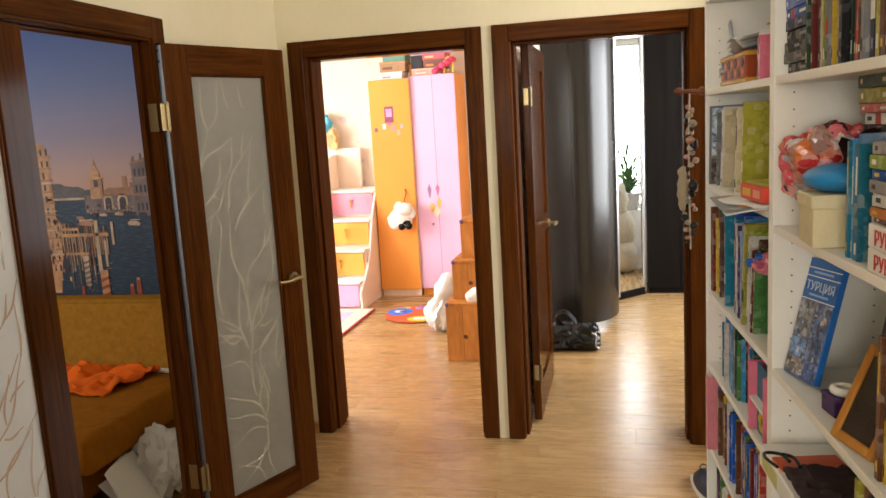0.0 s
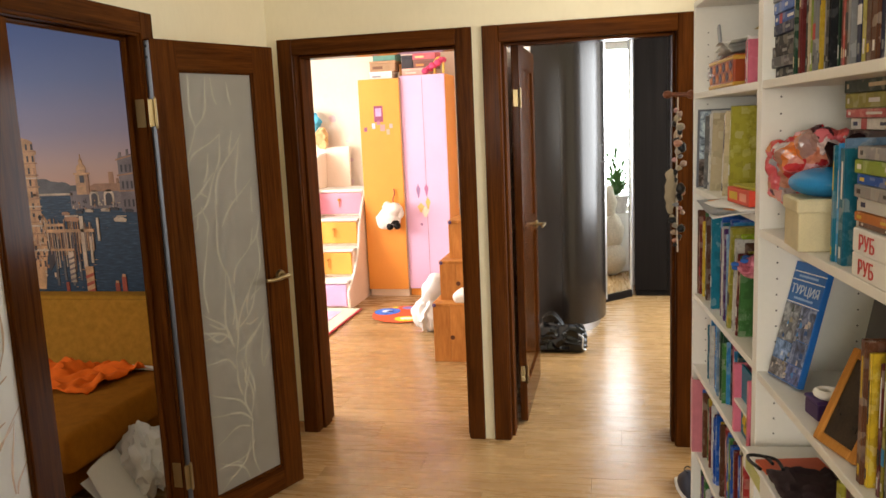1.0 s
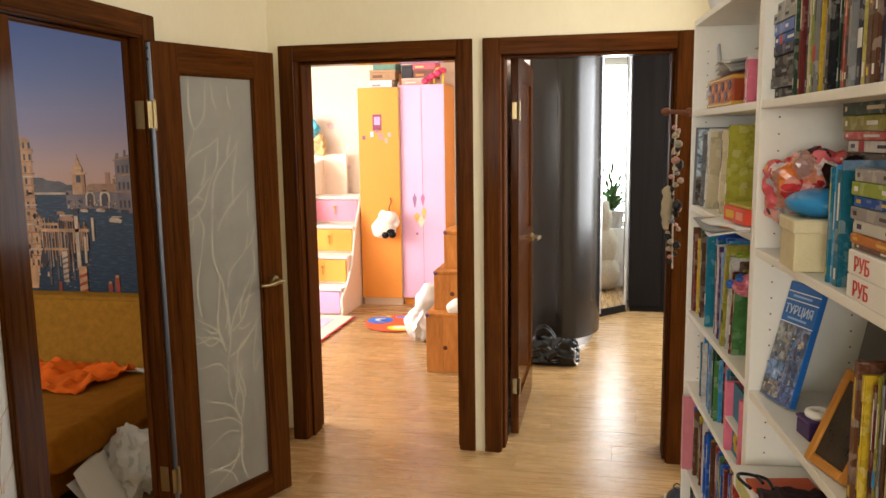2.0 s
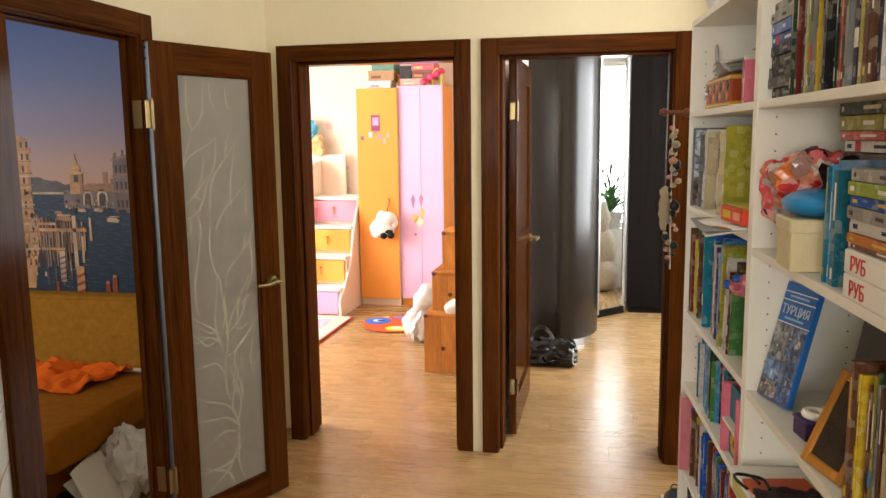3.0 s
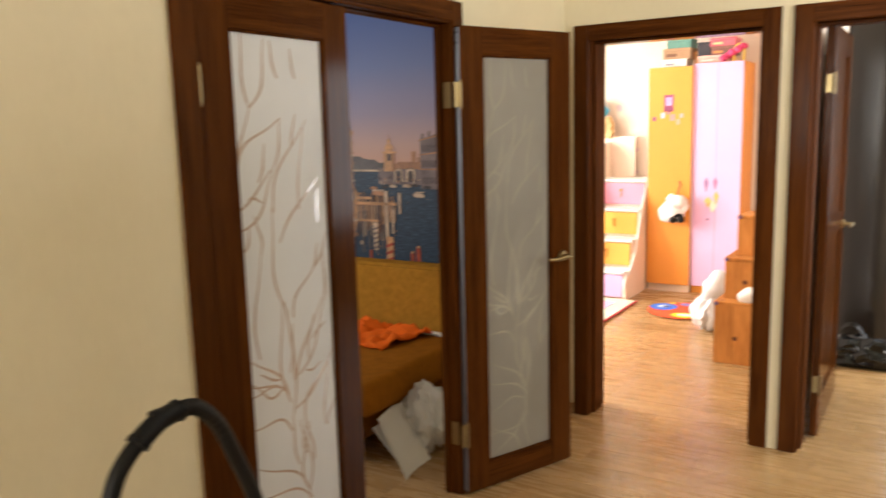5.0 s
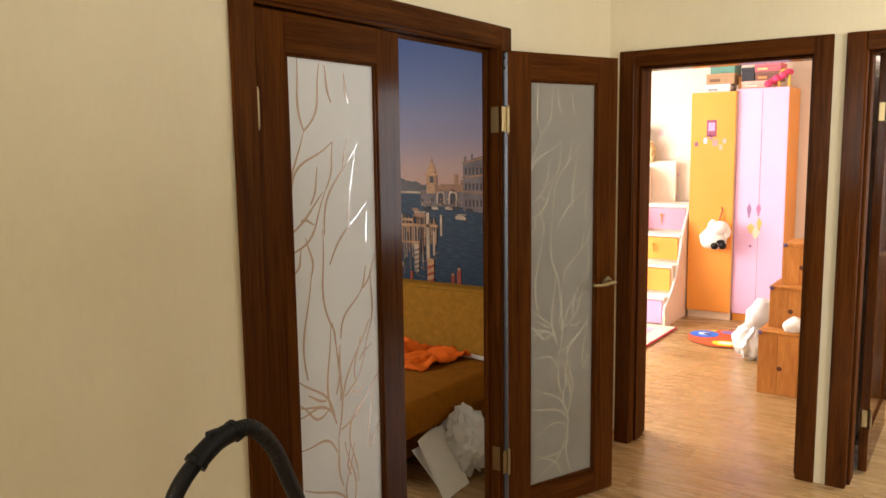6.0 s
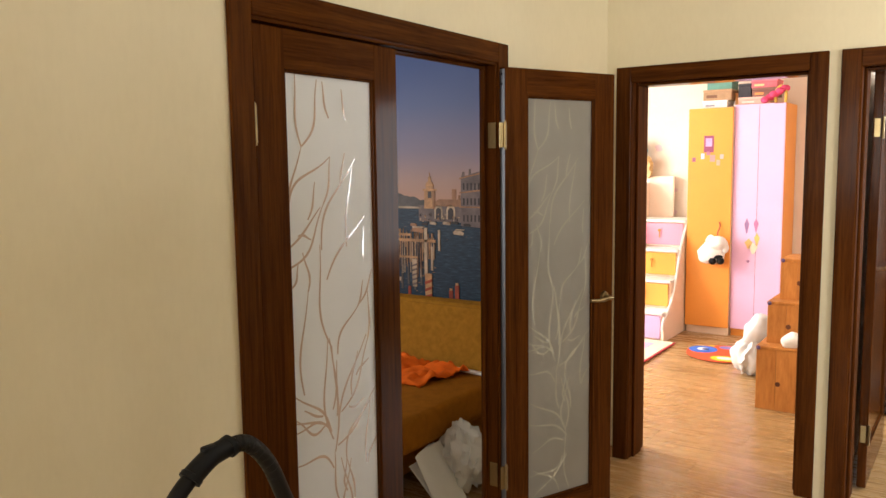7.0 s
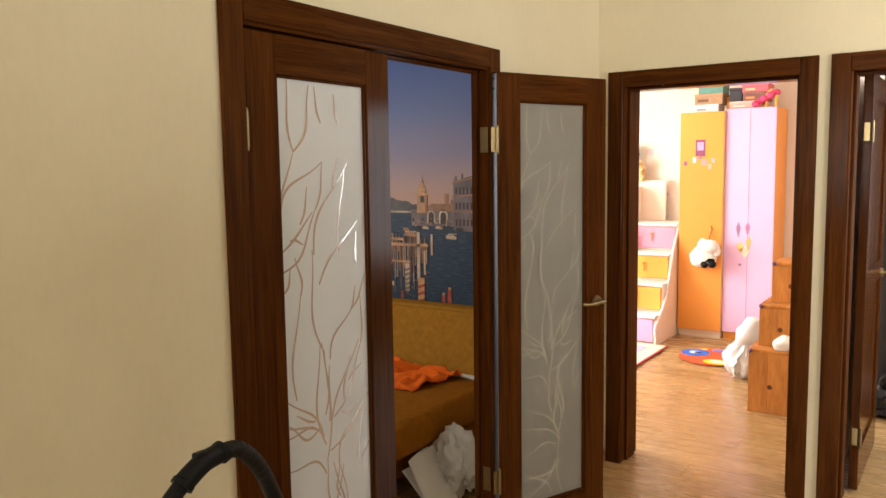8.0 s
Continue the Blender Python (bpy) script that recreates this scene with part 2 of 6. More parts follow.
def tube(bm, pts, radius, n=10, smooth=6):
    """A round tube along a smooth line through pts; radius may be a function of 0..1."""
    P = [Vector(p) for p in pts]
    line = []
    for i in range(len(P) - 1):
        p0, p1, p2, p3 = P[max(i - 1, 0)], P[i], P[i + 1], P[min(i + 2, len(P) - 1)]
        for k in range(smooth):
            t = k / smooth
            line.append(0.5 * (2 * p1 + (p2 - p0) * t + (2 * p0 - 5 * p1 + 4 * p2 - p3) * t * t + (3 * p1 - p0 - 3 * p2 + p3) * t ** 3))
    line.append(P[-1])
    rings, side = [], None
    for i, c in enumerate(line):
        d = (line[min(i + 1, len(line) - 1)] - line[max(i - 1, 0)]).normalized()
        ref = Vector((0, 0, 1)) if abs(d.z) < 0.9 else Vector((1, 0, 0))
        side = d.cross(ref).normalized() if side is None else (side - d * side.dot(d)).normalized()
        up = d.cross(side)
        r = radius(i / (len(line) - 1)) if callable(radius) else radius
        rings.append([bm.verts.new(c + (side * math.cos(2 * math.pi * k / n) + up * math.sin(2 * math.pi * k / n)) * r) for k in range(n)])
    for a, b in zip(rings, rings[1:]):
        for k in range(n):
            bm.faces.new((a[k], a[(k + 1) % n], b[(k + 1) % n], b[k]))
    bm.faces.new(list(reversed(rings[0])))
    bm.faces.new(rings[-1])


def outline(bm, pts, axis, a, b):
    """A slab: the polygon pts (pairs) pushed along an axis from a to b."""
    def at(p, d):
        return {"x": (d, p[0], p[1]), "y": (p[0], d, p[1]), "z": (p[0], p[1], d)}[axis]
    lo = [bm.verts.new(at(p, a)) for p in pts]
    hi = [bm.verts.new(at(p, b)) for p in pts]
    n = len(pts)
    bm.faces.new(lo)
    bm.faces.new(list(reversed(hi)))
    for k in range(n):
        bm.faces.new((lo[k], hi[k], hi[(k + 1) % n], lo[(k + 1) % n]))


def crumple(bm, amount, scale, seed=0.0):
    bm.normal_update()
    for v in bm.verts:
        n = noise.noise_vector(v.co * scale + Vector((seed, seed * 1.7, 0)))
        v.co += n * amount


def mesh_ob(name, bm, mat, smooth=False):
    bmesh.ops.recalc_face_normals(bm, faces=bm.faces)
    me = bpy.data.meshes.new(name)
    bm.to_mesh(me)
    bm.free()
    me.materials.append(mat)
    if smooth:
        for p in me.polygons:
            p.use_smooth = True
        me.set_sharp_from_angle(angle=radians(45))
    return new(name, me)


def part(name, bm, mat, parent, label="", smooth=False):
    ob = mesh_ob(name, bm, mat, smooth)
    ob.parent = parent
    if label:
        tagged(ob, label)
    return ob


def thing(name, m, label, category, group=""):
    ob = new(name)
    ob.matrix_basis = m if isinstance(m, Matrix) else pose(*m)
    ob.empty_display_size = 0.1
    return tagged(ob, label, category, group)


def solid(name, bm, mat, label, category, m=None, group="", smooth=False):
    """A thing that is one mesh."""
    ob = mesh_ob(name, bm, mat, smooth)
    if m is not None:
        ob.matrix_basis = m
    return tagged(ob, label, category, group)


def boxes(*rows, bevel=0.0):
    bm = bmesh.new()
    for r in rows:
        box(bm, *r, bevel=bevel)
    return bm


def structure(name, bm, mat, label, category="wall"):
    return tagged(mesh_ob(name, bm, mat), label, category, kind="structure")


# ---- structure ----
YW, YB = 3.875, 4.095      # the two faces of the wall with the two doorways
CEILING = 2.75

structure("wall_north", boxes(
    (-2.8, 0.103, YW, YB, -0.02, CEILING), (1.012, 1.158, YW, YB, -0.02, CEILING), (2.047, 3.7, YW, YB, -0.02, CEILING),
    (0.103, 1.012, YW, YB, 2.033, CEILING), (1.158, 2.047, YW, YB, 2.033, CEILING)), WALL, "cream textured wallpaper wall with two doorways")
structure("wall_west", boxes(
    (-0.07, 0, -4.8, 1.393, -0.02, CEILING), (-0.07, 0, 2.757, YW - 0.001, -0.02, CEILING), (-0.07, 0, 1.393, 2.757, 2.037, CEILING)),
    WALL, "cream textured wallpaper wall with a double doorway")
# the opening and the side room are unseen additions that let this light in
structure("wall_east", boxes((2.32, 2.46, -4.8, 1.15, -0.02, CEILING), (2.32, 2.46, 3.6, YW - 0.001, -0.02, CEILING), (2.32, 2.46, 1.15, 3.6, 2.68, CEILING)), WALL, "cream wallpaper wall with an unseen opening added behind the bookcases")
structure("wall_side_room", boxes((2.46, 3.7, 0.26, 0.4, -0.02, CEILING), (3.7, 3.84, 0.26, 1.2, -0.02, CEILING), (3.7, 3.84, 3.4, YB - 0.001, -0.02, CEILING),
                                  (3.7, 3.84, 1.2, 3.4, -0.02, 0.85), (3.7, 3.84, 1.2, 3.4, 2.5, CEILING)), WALL, "plain wall of an added, unseen side room with a window")
structure("wall_south", boxes((-0.07, 0.05, -4.94, -4.801, -0.02, CEILING), (1.65, 2.46, -4.94, -4.801, -0.02, CEILING), (0.05, 1.65, -4.94, -4.801, -0.02, 1.0), (0.05, 1.65, -4.94, -4.801, 2.5, CEILING)), WALL, "plain cream wallpaper wall")
structure("wall_kids_far", boxes((-2.8, 1.05, 7.78, 7.92, -0.02, CEILING)), KIDWALL, "pale nursery wallpaper with faint pink flowers")
structure("wall_partition", boxes((1.06, 1.15, YB + 0.001, 7.779, -0.02, CEILING)), KIDWALL, "pale partition wall between two rooms")
structure("wall_kids_near", boxes((-2.8, 0.103, YB + 0.001, YB + 0.013, -0.02, CEILING)), KIDWALL, "pale nursery wallpaper wall")
structure("wall_dressing_far", boxes((1.05, 3.84, 7.78, 7.92, -0.02, CEILING)), GREYWALL, "pale grey wallpaper wall")
structure("wall_outer_east", boxes((3.7, 3.84, YB, 5.15, -0.02, CEILING), (3.7, 3.84, 7.55, 7.78, -0.02, CEILING),
                                   (3.7, 3.84, 5.15, 7.55, -0.02, 0.55), (3.7, 3.84, 5.15, 7.55, 2.45, CEILING)), GREYWALL, "pale wall with a wide window")
structure("wall_outer_west", boxes((-2.94, -2.8, -0.2, 1.0, -0.02, CEILING), (-2.94, -2.8, 2.8, 4.3, -0.02, CEILING), (-2.94, -2.8, 6.3, 7.92, -0.02, CEILING),
                                   (-2.94, -2.8, 1.0, 2.8, -0.02, 0.85), (-2.94, -2.8, 1.0, 2.8, 2.35, CEILING),
                                   (-2.94, -2.8, 4.3, 6.3, -0.02, 0.85), (-2.94, -2.8, 4.3, 6.3, 2.35, CEILING)), KIDWALL, "outer wall with two windows")
structure("wall_bedroom_near", boxes((-2.8, -0.071, -0.2, -0.06, -0.02, CEILING)), BEDWALL, "plain wallpaper wall of the bedroom")
structure("ceiling", boxes((-2.94, 3.84, -4.94, 7.92, CEILING, CEILING + 0.1)), CEIL, "white painted ceiling", "ceiling")


def window(name, axis, d, a0, a1, z0, z1, label):
    """A white two-light window in the opening; axis is the wall's normal."""
    def bx(bm, p0, p1, q0, q1, dep):
        if axis == "x":
            box(bm, d - dep, d + dep, p0, p1, q0, q1, 0.004)
        else:
            box(bm, p0, p1, d - dep, d + dep, q0, q1, 0.004)
    root = tagged(new(name), label, "window", kind="structure")
    bm = bmesh.new()
    mid = (a0 + a1) / 2
    for p in ((a0, a0 + 0.06, z0, z1), (a1 - 0.06, a1, z0, z1), (mid - 0.04, mid + 0.04, z0 + 0.06, z1 - 0.06), (a0 + 0.06, a1 - 0.06, z0, z0 + 0.06), (a0 + 0.06, a1 - 0.06, z1 - 0.06, z1)):
        bx(bm, *p, 0.03)
    part("window_frame", bm, CEIL, root)
    for p in ((a0 + 0.055, mid - 0.035), (mid + 0.035, a1 - 0.055)):
        bm = bmesh.new()
        bx(bm, p[0], p[1], z0 + 0.055, z1 - 0.055, 0.006)
        part("pane", bm, GLASS, root).visible_shadow = False
    bm = bmesh.new()
    if axis == "x":
        s = -1 if d > 0 else 1
        box(bm, min(d, d + s * 0.28), max(d, d + s * 0.28), a0 - 0.05, a1 + 0.05, z0 - 0.035, z0 - 0.003, 0.006)
    else:
        box(bm, a0 - 0.05, a1 + 0.05, d - 0.02, d + 0.24, z0 - 0.035, z0 - 0.003, 0.006)
    part("window_sill", bm, CEIL, root)


window("window_1", "x", -2.88, 4.3, 6.3, 0.85, 2.35, "white framed window of the nursery")
window("window_2", "x", 3.78, 5.15, 7.55, 0.55, 2.45, "wide white framed window of the dressing room")
window("window_3", "x", -2.88, 1.0, 2.8, 0.85, 2.35, "white framed window of the bedroom")
# unseen window added to go with the side lamp
window("added_side_window", "x", 3.78, 1.2, 3.4, 0.85, 2.5, "white framed window of the added, unseen side room")
window("window_4", "y", -4.88, 0.05, 1.65, 1.0, 2.5, "white framed window at the hallway's end")


def casing_x(name, x0, x1, w, top, label):
    """Dark casing and lining of a doorway in the north wall; x0, x1 are the casing's outer edges."""
    root = tagged(new(name), label, "door frame", kind="structure")
    f = YW - 0.014
    part("casing", boxes((x0, x0 + w, f, YW, 0, top), bevel=0.003), DOOR_Z, root)
    part("casing", boxes((x1 - w, x1, f, YW, 0, top), bevel=0.003), DOOR_Z, root)
    part("head_casing", boxes((x0 + w, x1 - w, f, YW, top - w, top), bevel=0.003), DOOR_X, root)
    i0, i1 = x0 + w - 0.03, x1 - w + 0.03
    for a, b in ((i0, i0 + 0.035), (i1 - 0.035, i1)):
        part("jamb", boxes((a, b, YW - 0.004, YB + 0.008, 0, top - w + 0.028), bevel=0.003), JAMB, root)
    part("head_jamb", boxes((i0 + 0.035, i1 - 0.035, YW - 0.004, YB + 0.008, top - w, top - w + 0.028), bevel=0.003), DOOR_X, root)
    s0, s1 = i0 + 0.035, i1 - 0.035
    for a, b in ((s0, s0 + 0.014), (s1 - 0.014, s1)):
        part("stop", boxes((a, b, YW + 0.05, YB - 0.06, 0, top - w - 0.001), bevel=0.003), JAMB, root)
    part("stop", boxes((s0 + 0.014, s1 - 0.014, YW + 0.05, YB - 0.06, top - w - 0.014, top - w - 0.001), bevel=0.003), DOOR_X, root)
    for a, b in ((x0, x0 + w), (x1 - w, x1)):
        part("casing", boxes((a, b, YB + 0.014, YB + 0.026, 0, top), bevel=0.003), JAMB, root)
    return root


casing_x("door_frame_1", 0.055, 1.058, 0.08, 2.09, "dark brown wooden door frame of the nursery doorway")
casing_x("door_frame_2", 1.108, 2.095, 0.08, 2.09, "dark brown wooden door frame of the dressing room doorway")

# the double doorway of the bedroom
Y0, Y1 = 1.343, 2.806
root = tagged(new("door_frame_3"), "dark brown wooden frame of the double bedroom doorway", "door frame", kind="structure")
part("casing", boxes((0, 0.014, Y0, Y0 + 0.08, 0, 2.09), bevel=0.003), DOOR_Z, root)
part("casing", boxes((0, 0.014, Y1 - 0.08, Y1, 0, 2.09), bevel=0.003), DOOR_Z, root)
part("head_casing", boxes((0, 0.014, Y0 + 0.08, Y1 - 0.08, 2.01, 2.09), bevel=0.003), DOOR_Y, root)
for a, b in ((Y0 + 0.052, Y0 + 0.087), (Y1 - 0.087, Y1 - 0.052)):
    part("jamb", boxes((-0.078, 0.004, a, b, 0, 2.035), bevel=0.003), DOOR_Z, root)
part("head_jamb", boxes((-0.078, 0.004, Y0 + 0.087, Y1 - 0.087, 2.0, 2.035), bevel=0.003), DOOR_Y, root)
part("stop", boxes((-0.062, -0.045, Y1 - 0.102, Y1 - 0.087, 0, 2.0), bevel=0.003), DOOR_Z, root)
part("stop", boxes((-0.062, -0.045, Y0 + 0.087, Y1 - 0.102, 1.985, 2.0), bevel=0.003), DOOR_Y, root)


def branch_lines(bm, w, z0, z1, face):
    """Fine etched stems and leaves that fan out from two roots low on the pane; local x across, z up, at y = face."""
    def ribbon(pts, half):
        prev = None
        n = len(pts)
        for i, (x, z) in enumerate(pts):
            a, b = pts[max(0, i - 1)], pts[min(n - 1, i + 1)]
            dx, dz = b[0] - a[0], b[1] - a[1]
            l = math.hypot(dx, dz) or 1
            h = half * (1 - 0.5 * abs(2 * i / n - 0.7))
            p = [bm.verts.new((x - dz / l * h, face, z + dx / l * h)), bm.verts.new((x + dz / l * h, face, z - dx / l * h))]
            if prev:
                bm.faces.new((prev[0], prev[1], p[1], p[0]))
            prev = p
    H = z1 - z0

    def inside(pts):
        out = []
        for x, z in pts:
            if not (0.004 < x < w - 0.004 and z0 + 0.004 < z < z1 - 0.004):
                break
            out.append((x, z))
        return out
    def arc(u0, v0, u1, v1, bow, half=0.0046):
        a, b = Vector((u0 * w, z1 - v0 * H)), Vector((u1 * w, z1 - v1 * H))
        n = Vector((a.y - b.y, b.x - a.x)).normalized()
        pts = []
        for i in range(25):
            t = i / 24
            q = a.lerp(b, t) + n * (1.3 * bow * w * (math.sin(math.pi * t) + 0.32 * math.sin(2 * math.pi * t)))
            pts.append((q.x, q.y))
        pts = inside(pts) if inside(pts[:1]) else list(reversed(inside(list(reversed(pts)))))
        if len(pts) > 3:
            ribbon(pts, half)
    step = -0.000008 if face < 0.018 else 0.000008
    for branch in STEMS + SHOOTS + FAN + LOW_FAN:
        face += step
        arc(*branch)


# the etched drawing: arcs from root to tip, across and down the pane as shares of its size, and their bend
STEMS = ((0.456, 0.675, 0.446, 0.481, -0.037), (0.446, 0.481, 0.342, 0.293, 0.055), (0.437, 0.65, 0.4, 0.459, 0.055), (0.487, 0.61, 0.42, 0.462, -0.02),
         (0.441, 0.595, 0.499, 0.506, -0.015), (0.129, 0.551, 0.201, 0.372, 0.04), (0.201, 0.372, 0.154, 0.303, -0.025), (0.512, 0.496, 0.79, 0.412, 0.045),
         (0.79, 0.412, 0.958, 0.352, -0.02), (0.765, 0.418, 0.839, 0.37, -0.01), (0.41, 0.357, 0.881, 0.25, 0.03), (0.649, 0.303, 0.739, 0.156, 0.02),
         (0.856, 0.332, 0.867, 0.27, 0.005), (0.015, 0.327, 0.394, 0.223, -0.06), (0.015, 0.293, 0.359, 0.228, -0.013), (0.02, 0.248, 0.48, 0.141, 0.09))
SHOOTS = ((0.394, 0.223, 0.48, 0.141, -0.02), (0.22, 0.248, 0.305, 0.184, -0.015), (0.112, 0.275, 0.251, 0.283, 0.013), (0.36, 0.303, 0.775, 0.144, 0.07),
          (0.593, 0.193, 0.652, 0.134, 0.007), (0.024, 0.362, 0.104, 0.322, -0.02), (0.173, 0.124, 0.127, 0.005, 0.025), (0.173, 0.124, 0.356, 0.01, -0.05),
          (0.02, 0.248, 0.173, 0.124, 0.03), (0.479, 0.074, 0.414, 0.012, 0.013), (0.674, 0.074, 0.63, 0.022, 0.007), (0.853, 0.724, 0.985, 0.675, 0.015),
          (0.495, 0.774, 0.449, 0.675, 0.02), (0.433, 0.704, 0.018, 0.672, -0.06), (0.024, 0.759, 0.015, 0.709, 0.02), (0.677, 0.779, 0.594, 0.699, -0.015),
          (0.59, 0.759, 0.587, 0.699, 0.025))
FAN = ((0.496, 0.63, 0.865, 0.474, 0.04), (0.538, 0.605, 0.888, 0.481, -0.05), (0.888, 0.481, 0.897, 0.392, -0.013), (0.668, 0.58, 0.755, 0.501, 0.02),
       (0.487, 0.665, 0.976, 0.58, -0.035), (0.587, 0.699, 0.912, 0.6, 0.065), (0.835, 0.722, 0.9, 0.605, 0.02), (0.416, 0.635, 0.018, 0.547, -0.045),
       (0.376, 0.613, 0.024, 0.59, 0.07), (0.357, 0.618, 0.029, 0.596, -0.01), (0.383, 0.625, 0.016, 0.614, -0.04), (0.326, 0.6, 0.12, 0.578, 0.01),
       (0.728, 0.546, 0.891, 0.521, 0.01), (0.628, 0.6, 0.824, 0.595, -0.02))
LOW_FAN = ((0.6, 0.835, 0.05, 0.745, -0.06), (0.62, 0.85, 0.04, 0.8, -0.05), (0.56, 0.86, 0.08, 0.875, -0.05), (0.6, 0.835, 0.64, 0.7, 0.06), (0.6, 0.83, 0.52, 0.69, -0.05), (0.62, 0.9, 0.05, 0.935, 0.06), (0.5, 0.99, 0.1, 0.92, -0.05), (0.55, 0.9, 0.1, 0.99, 0.05), (0.66, 0.99, 0.6, 0.83, 0.04))


def glazed_leaf(name, m, width, label, etch, etch_label, seed, frost, handle_at=None, top=1.992):
    """A dark leaf with one tall frosted pane; hinge edge at local x = 0, thickness along y (0 is the face, 0.04 the back)."""
    root = thing(name, m, label, "door")
    s, b0, t0 = 0.119, 0.125, top - 0.113
    z0 = 0.012
    part("stile", boxes((0, s, 0, 0.04, z0, top), bevel=0.003), DOOR_Z, root)
    part("stile", boxes((width - s, width, 0, 0.04, z0, top), bevel=0.003), DOOR_Z, root)
    part("top_rail", boxes((s - 0.003, width - s + 0.003, 0.0015, 0.0385, t0, top - 0.0005)), DOOR_X, root)
    part("bottom_rail", boxes((s - 0.003, width - s + 0.003, 0.0015, 0.0385, z0 + 0.0005, b0)), DOOR_X, root)
    for a, b, c, d in ((s, s + 0.008, b0, t0), (width - s - 0.008, width - s, b0, t0), (s + 0.008, width - s - 0.008, b0, b0 + 0.008), (s + 0.008, width - s - 0.008, t0 - 0.008, t0)):
        part("bead", boxes((a, b, 0.006, 0.034, c, d), bevel=0.002), DOOR_Z, root)
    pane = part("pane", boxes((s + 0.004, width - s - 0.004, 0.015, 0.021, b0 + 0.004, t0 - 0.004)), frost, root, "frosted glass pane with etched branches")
    for face in (0.0142, 0.0218):
        bm = bmesh.new()
        branch_lines(bm, width - 2 * s, b0, t0, face)
        for v in bm.verts:
            v.co.x += s
        ob = part("etched_pattern", bm, etch, pane, etch_label)
    for z in (0.28, 1.72):
        bm = bmesh.new()
        cyl(bm, (-0.004, -0.004, z - 0.05), (-0.004, -0.004, z + 0.05), 0.0065, n=12)
        ball(bm, (-0.004, -0.004, z + 0.054), 0.006, 1)
        ball(bm, (-0.004, -0.004, z - 0.054), 0.006, 1)
        box(bm, -0.001, 0.0005, 0.0, 0.032, z - 0.05, z + 0.05)
        box(bm, -0.03, -0.004, -0.0015, 0.0005, z - 0.05, z + 0.05)
        part("hinge", bm, BRASS, root, "brass hinge", True)
    if handle_at:
        for s_ in (-1, 1):
            face = 0.0 if s_ < 0 else 0.04
            bm = bmesh.new()
            cyl(bm, (width - 0.055, face, handle_at), (width - 0.055, face + s_ * 0.012, handle_at), 0.025, 0.022, 24)
            cyl(bm, (width - 0.055, face + s_ * 0.01, handle_at), (width - 0.055, face + s_ * 0.05, handle_at), 0.010, n=14)
            tube(bm, [(width - 0.05, face + s_ * 0.05, handle_at), (width - 0.08, face + s_ * 0.052, handle_at + 0.002), (width - 0.13, face + s_ * 0.05, handle_at - 0.004), (width - 0.175, face + s_ * 0.045, handle_at - 0.001)], lambda t: 0.010 - 0.003 * t)
            part("door_handle", bm, BRASS, root, "antique brass lever handle", True)
    return root


# closed leaf: hinge at the near jamb; open leaf swung out along the wall
m_closed = Matrix(((0, -1, 0, 0.0), (1, 0, 0, Y0 + 0.089), (0, 0, 1, 0), (0, 0, 0, 1)))
closed_leaf = glazed_leaf("bedroom_door_closed", m_closed, 0.635, "closed dark wooden door leaf with frosted branch-patterned glass", ETCH_TAN, "brownish etched branch lines", 4, FROST)
A_OPEN = radians(67.2)
m_open = pose(0.044, Y1 - 0.083, 0, 0, 0, math.degrees(A_OPEN))
open_leaf = glazed_leaf("bedroom_door_open", m_open, 0.612, "open dark wooden door leaf with frosted branch-patterned glass", ETCH_PALE, "pale etched branch lines", 4, FROST_DIMMED, handle_at=1.0)
strip = part("edge_strip", boxes((-0.0022, 0.0005, 0.003, 0.037, 0.02, 1.985), bevel=0.0006), DULL_STEEL, open_leaf, "dull metal edge strip")
for z in (1.925, 1.965):
    bm = bmesh.new()
    cyl(bm, (-0.0034, 0.02, z), (-0.0015, 0.02, z), 0.0055, 0.0065, 14)
    part("screw", bm, BLACK, strip)
for z in (0.28, 1.72):
    bm = boxes((-0.034, 0.003, Y1 - 0.0895, Y1 - 0.0872, z - 0.052, z + 0.052), bevel=0.0008)
    for k in (-0.03, 0.0, 0.03):
        cyl(bm, (-0.018, Y1 - 0.0905, z + k), (-0.018, Y1 - 0.0885, z + k), 0.004, n=10)
    part("hinge_plate", bm, BRASS, root, "brass hinge plate")

# the dressing room's leaf, swung inward along its jamb
leaf = thing("dressing_room_door", pose(1.216, YB + 0.012, 0, 0, 0, 89.7), "open dark wooden panelled door standing in the dressing room", "door")
W, T = 0.80, 2.028
for a, b in ((0, 0.12), (W - 0.12, W)):
    part("stile", boxes((a, b, -0.04, 0, 0.012, T), bevel=0.003), DOOR_Z, leaf)
part("top_rail", boxes((0.12, W - 0.12, -0.04, 0, T - 0.12, T), bevel=0.003), DOOR_X, leaf)
part("bottom_rail", boxes((0.12, W - 0.12, -0.04, 0, 0.012, 0.2), bevel=0.003), DOOR_X, leaf)
part("lock_rail", boxes((0.12, W - 0.12, -0.04, 0, 0.98, 1.08), bevel=0.003), DOOR_X, leaf)
part("panel", boxes((0.12, W - 0.12, -0.03, -0.01, 1.08, T - 0.12), bevel=0.002), DOOR_Z, leaf)
part("panel", boxes((0.12, W - 0.12, -0.03, -0.01, 0.2, 0.98), bevel=0.002), DOOR_Z, leaf)
part("bead", boxes((0.12, 0.13, -0.036, -0.004, 0.2, T - 0.12), (W - 0.13, W - 0.12, -0.036, -0.004, 0.2, T - 0.12), bevel=0.002), DOOR_Z, leaf)
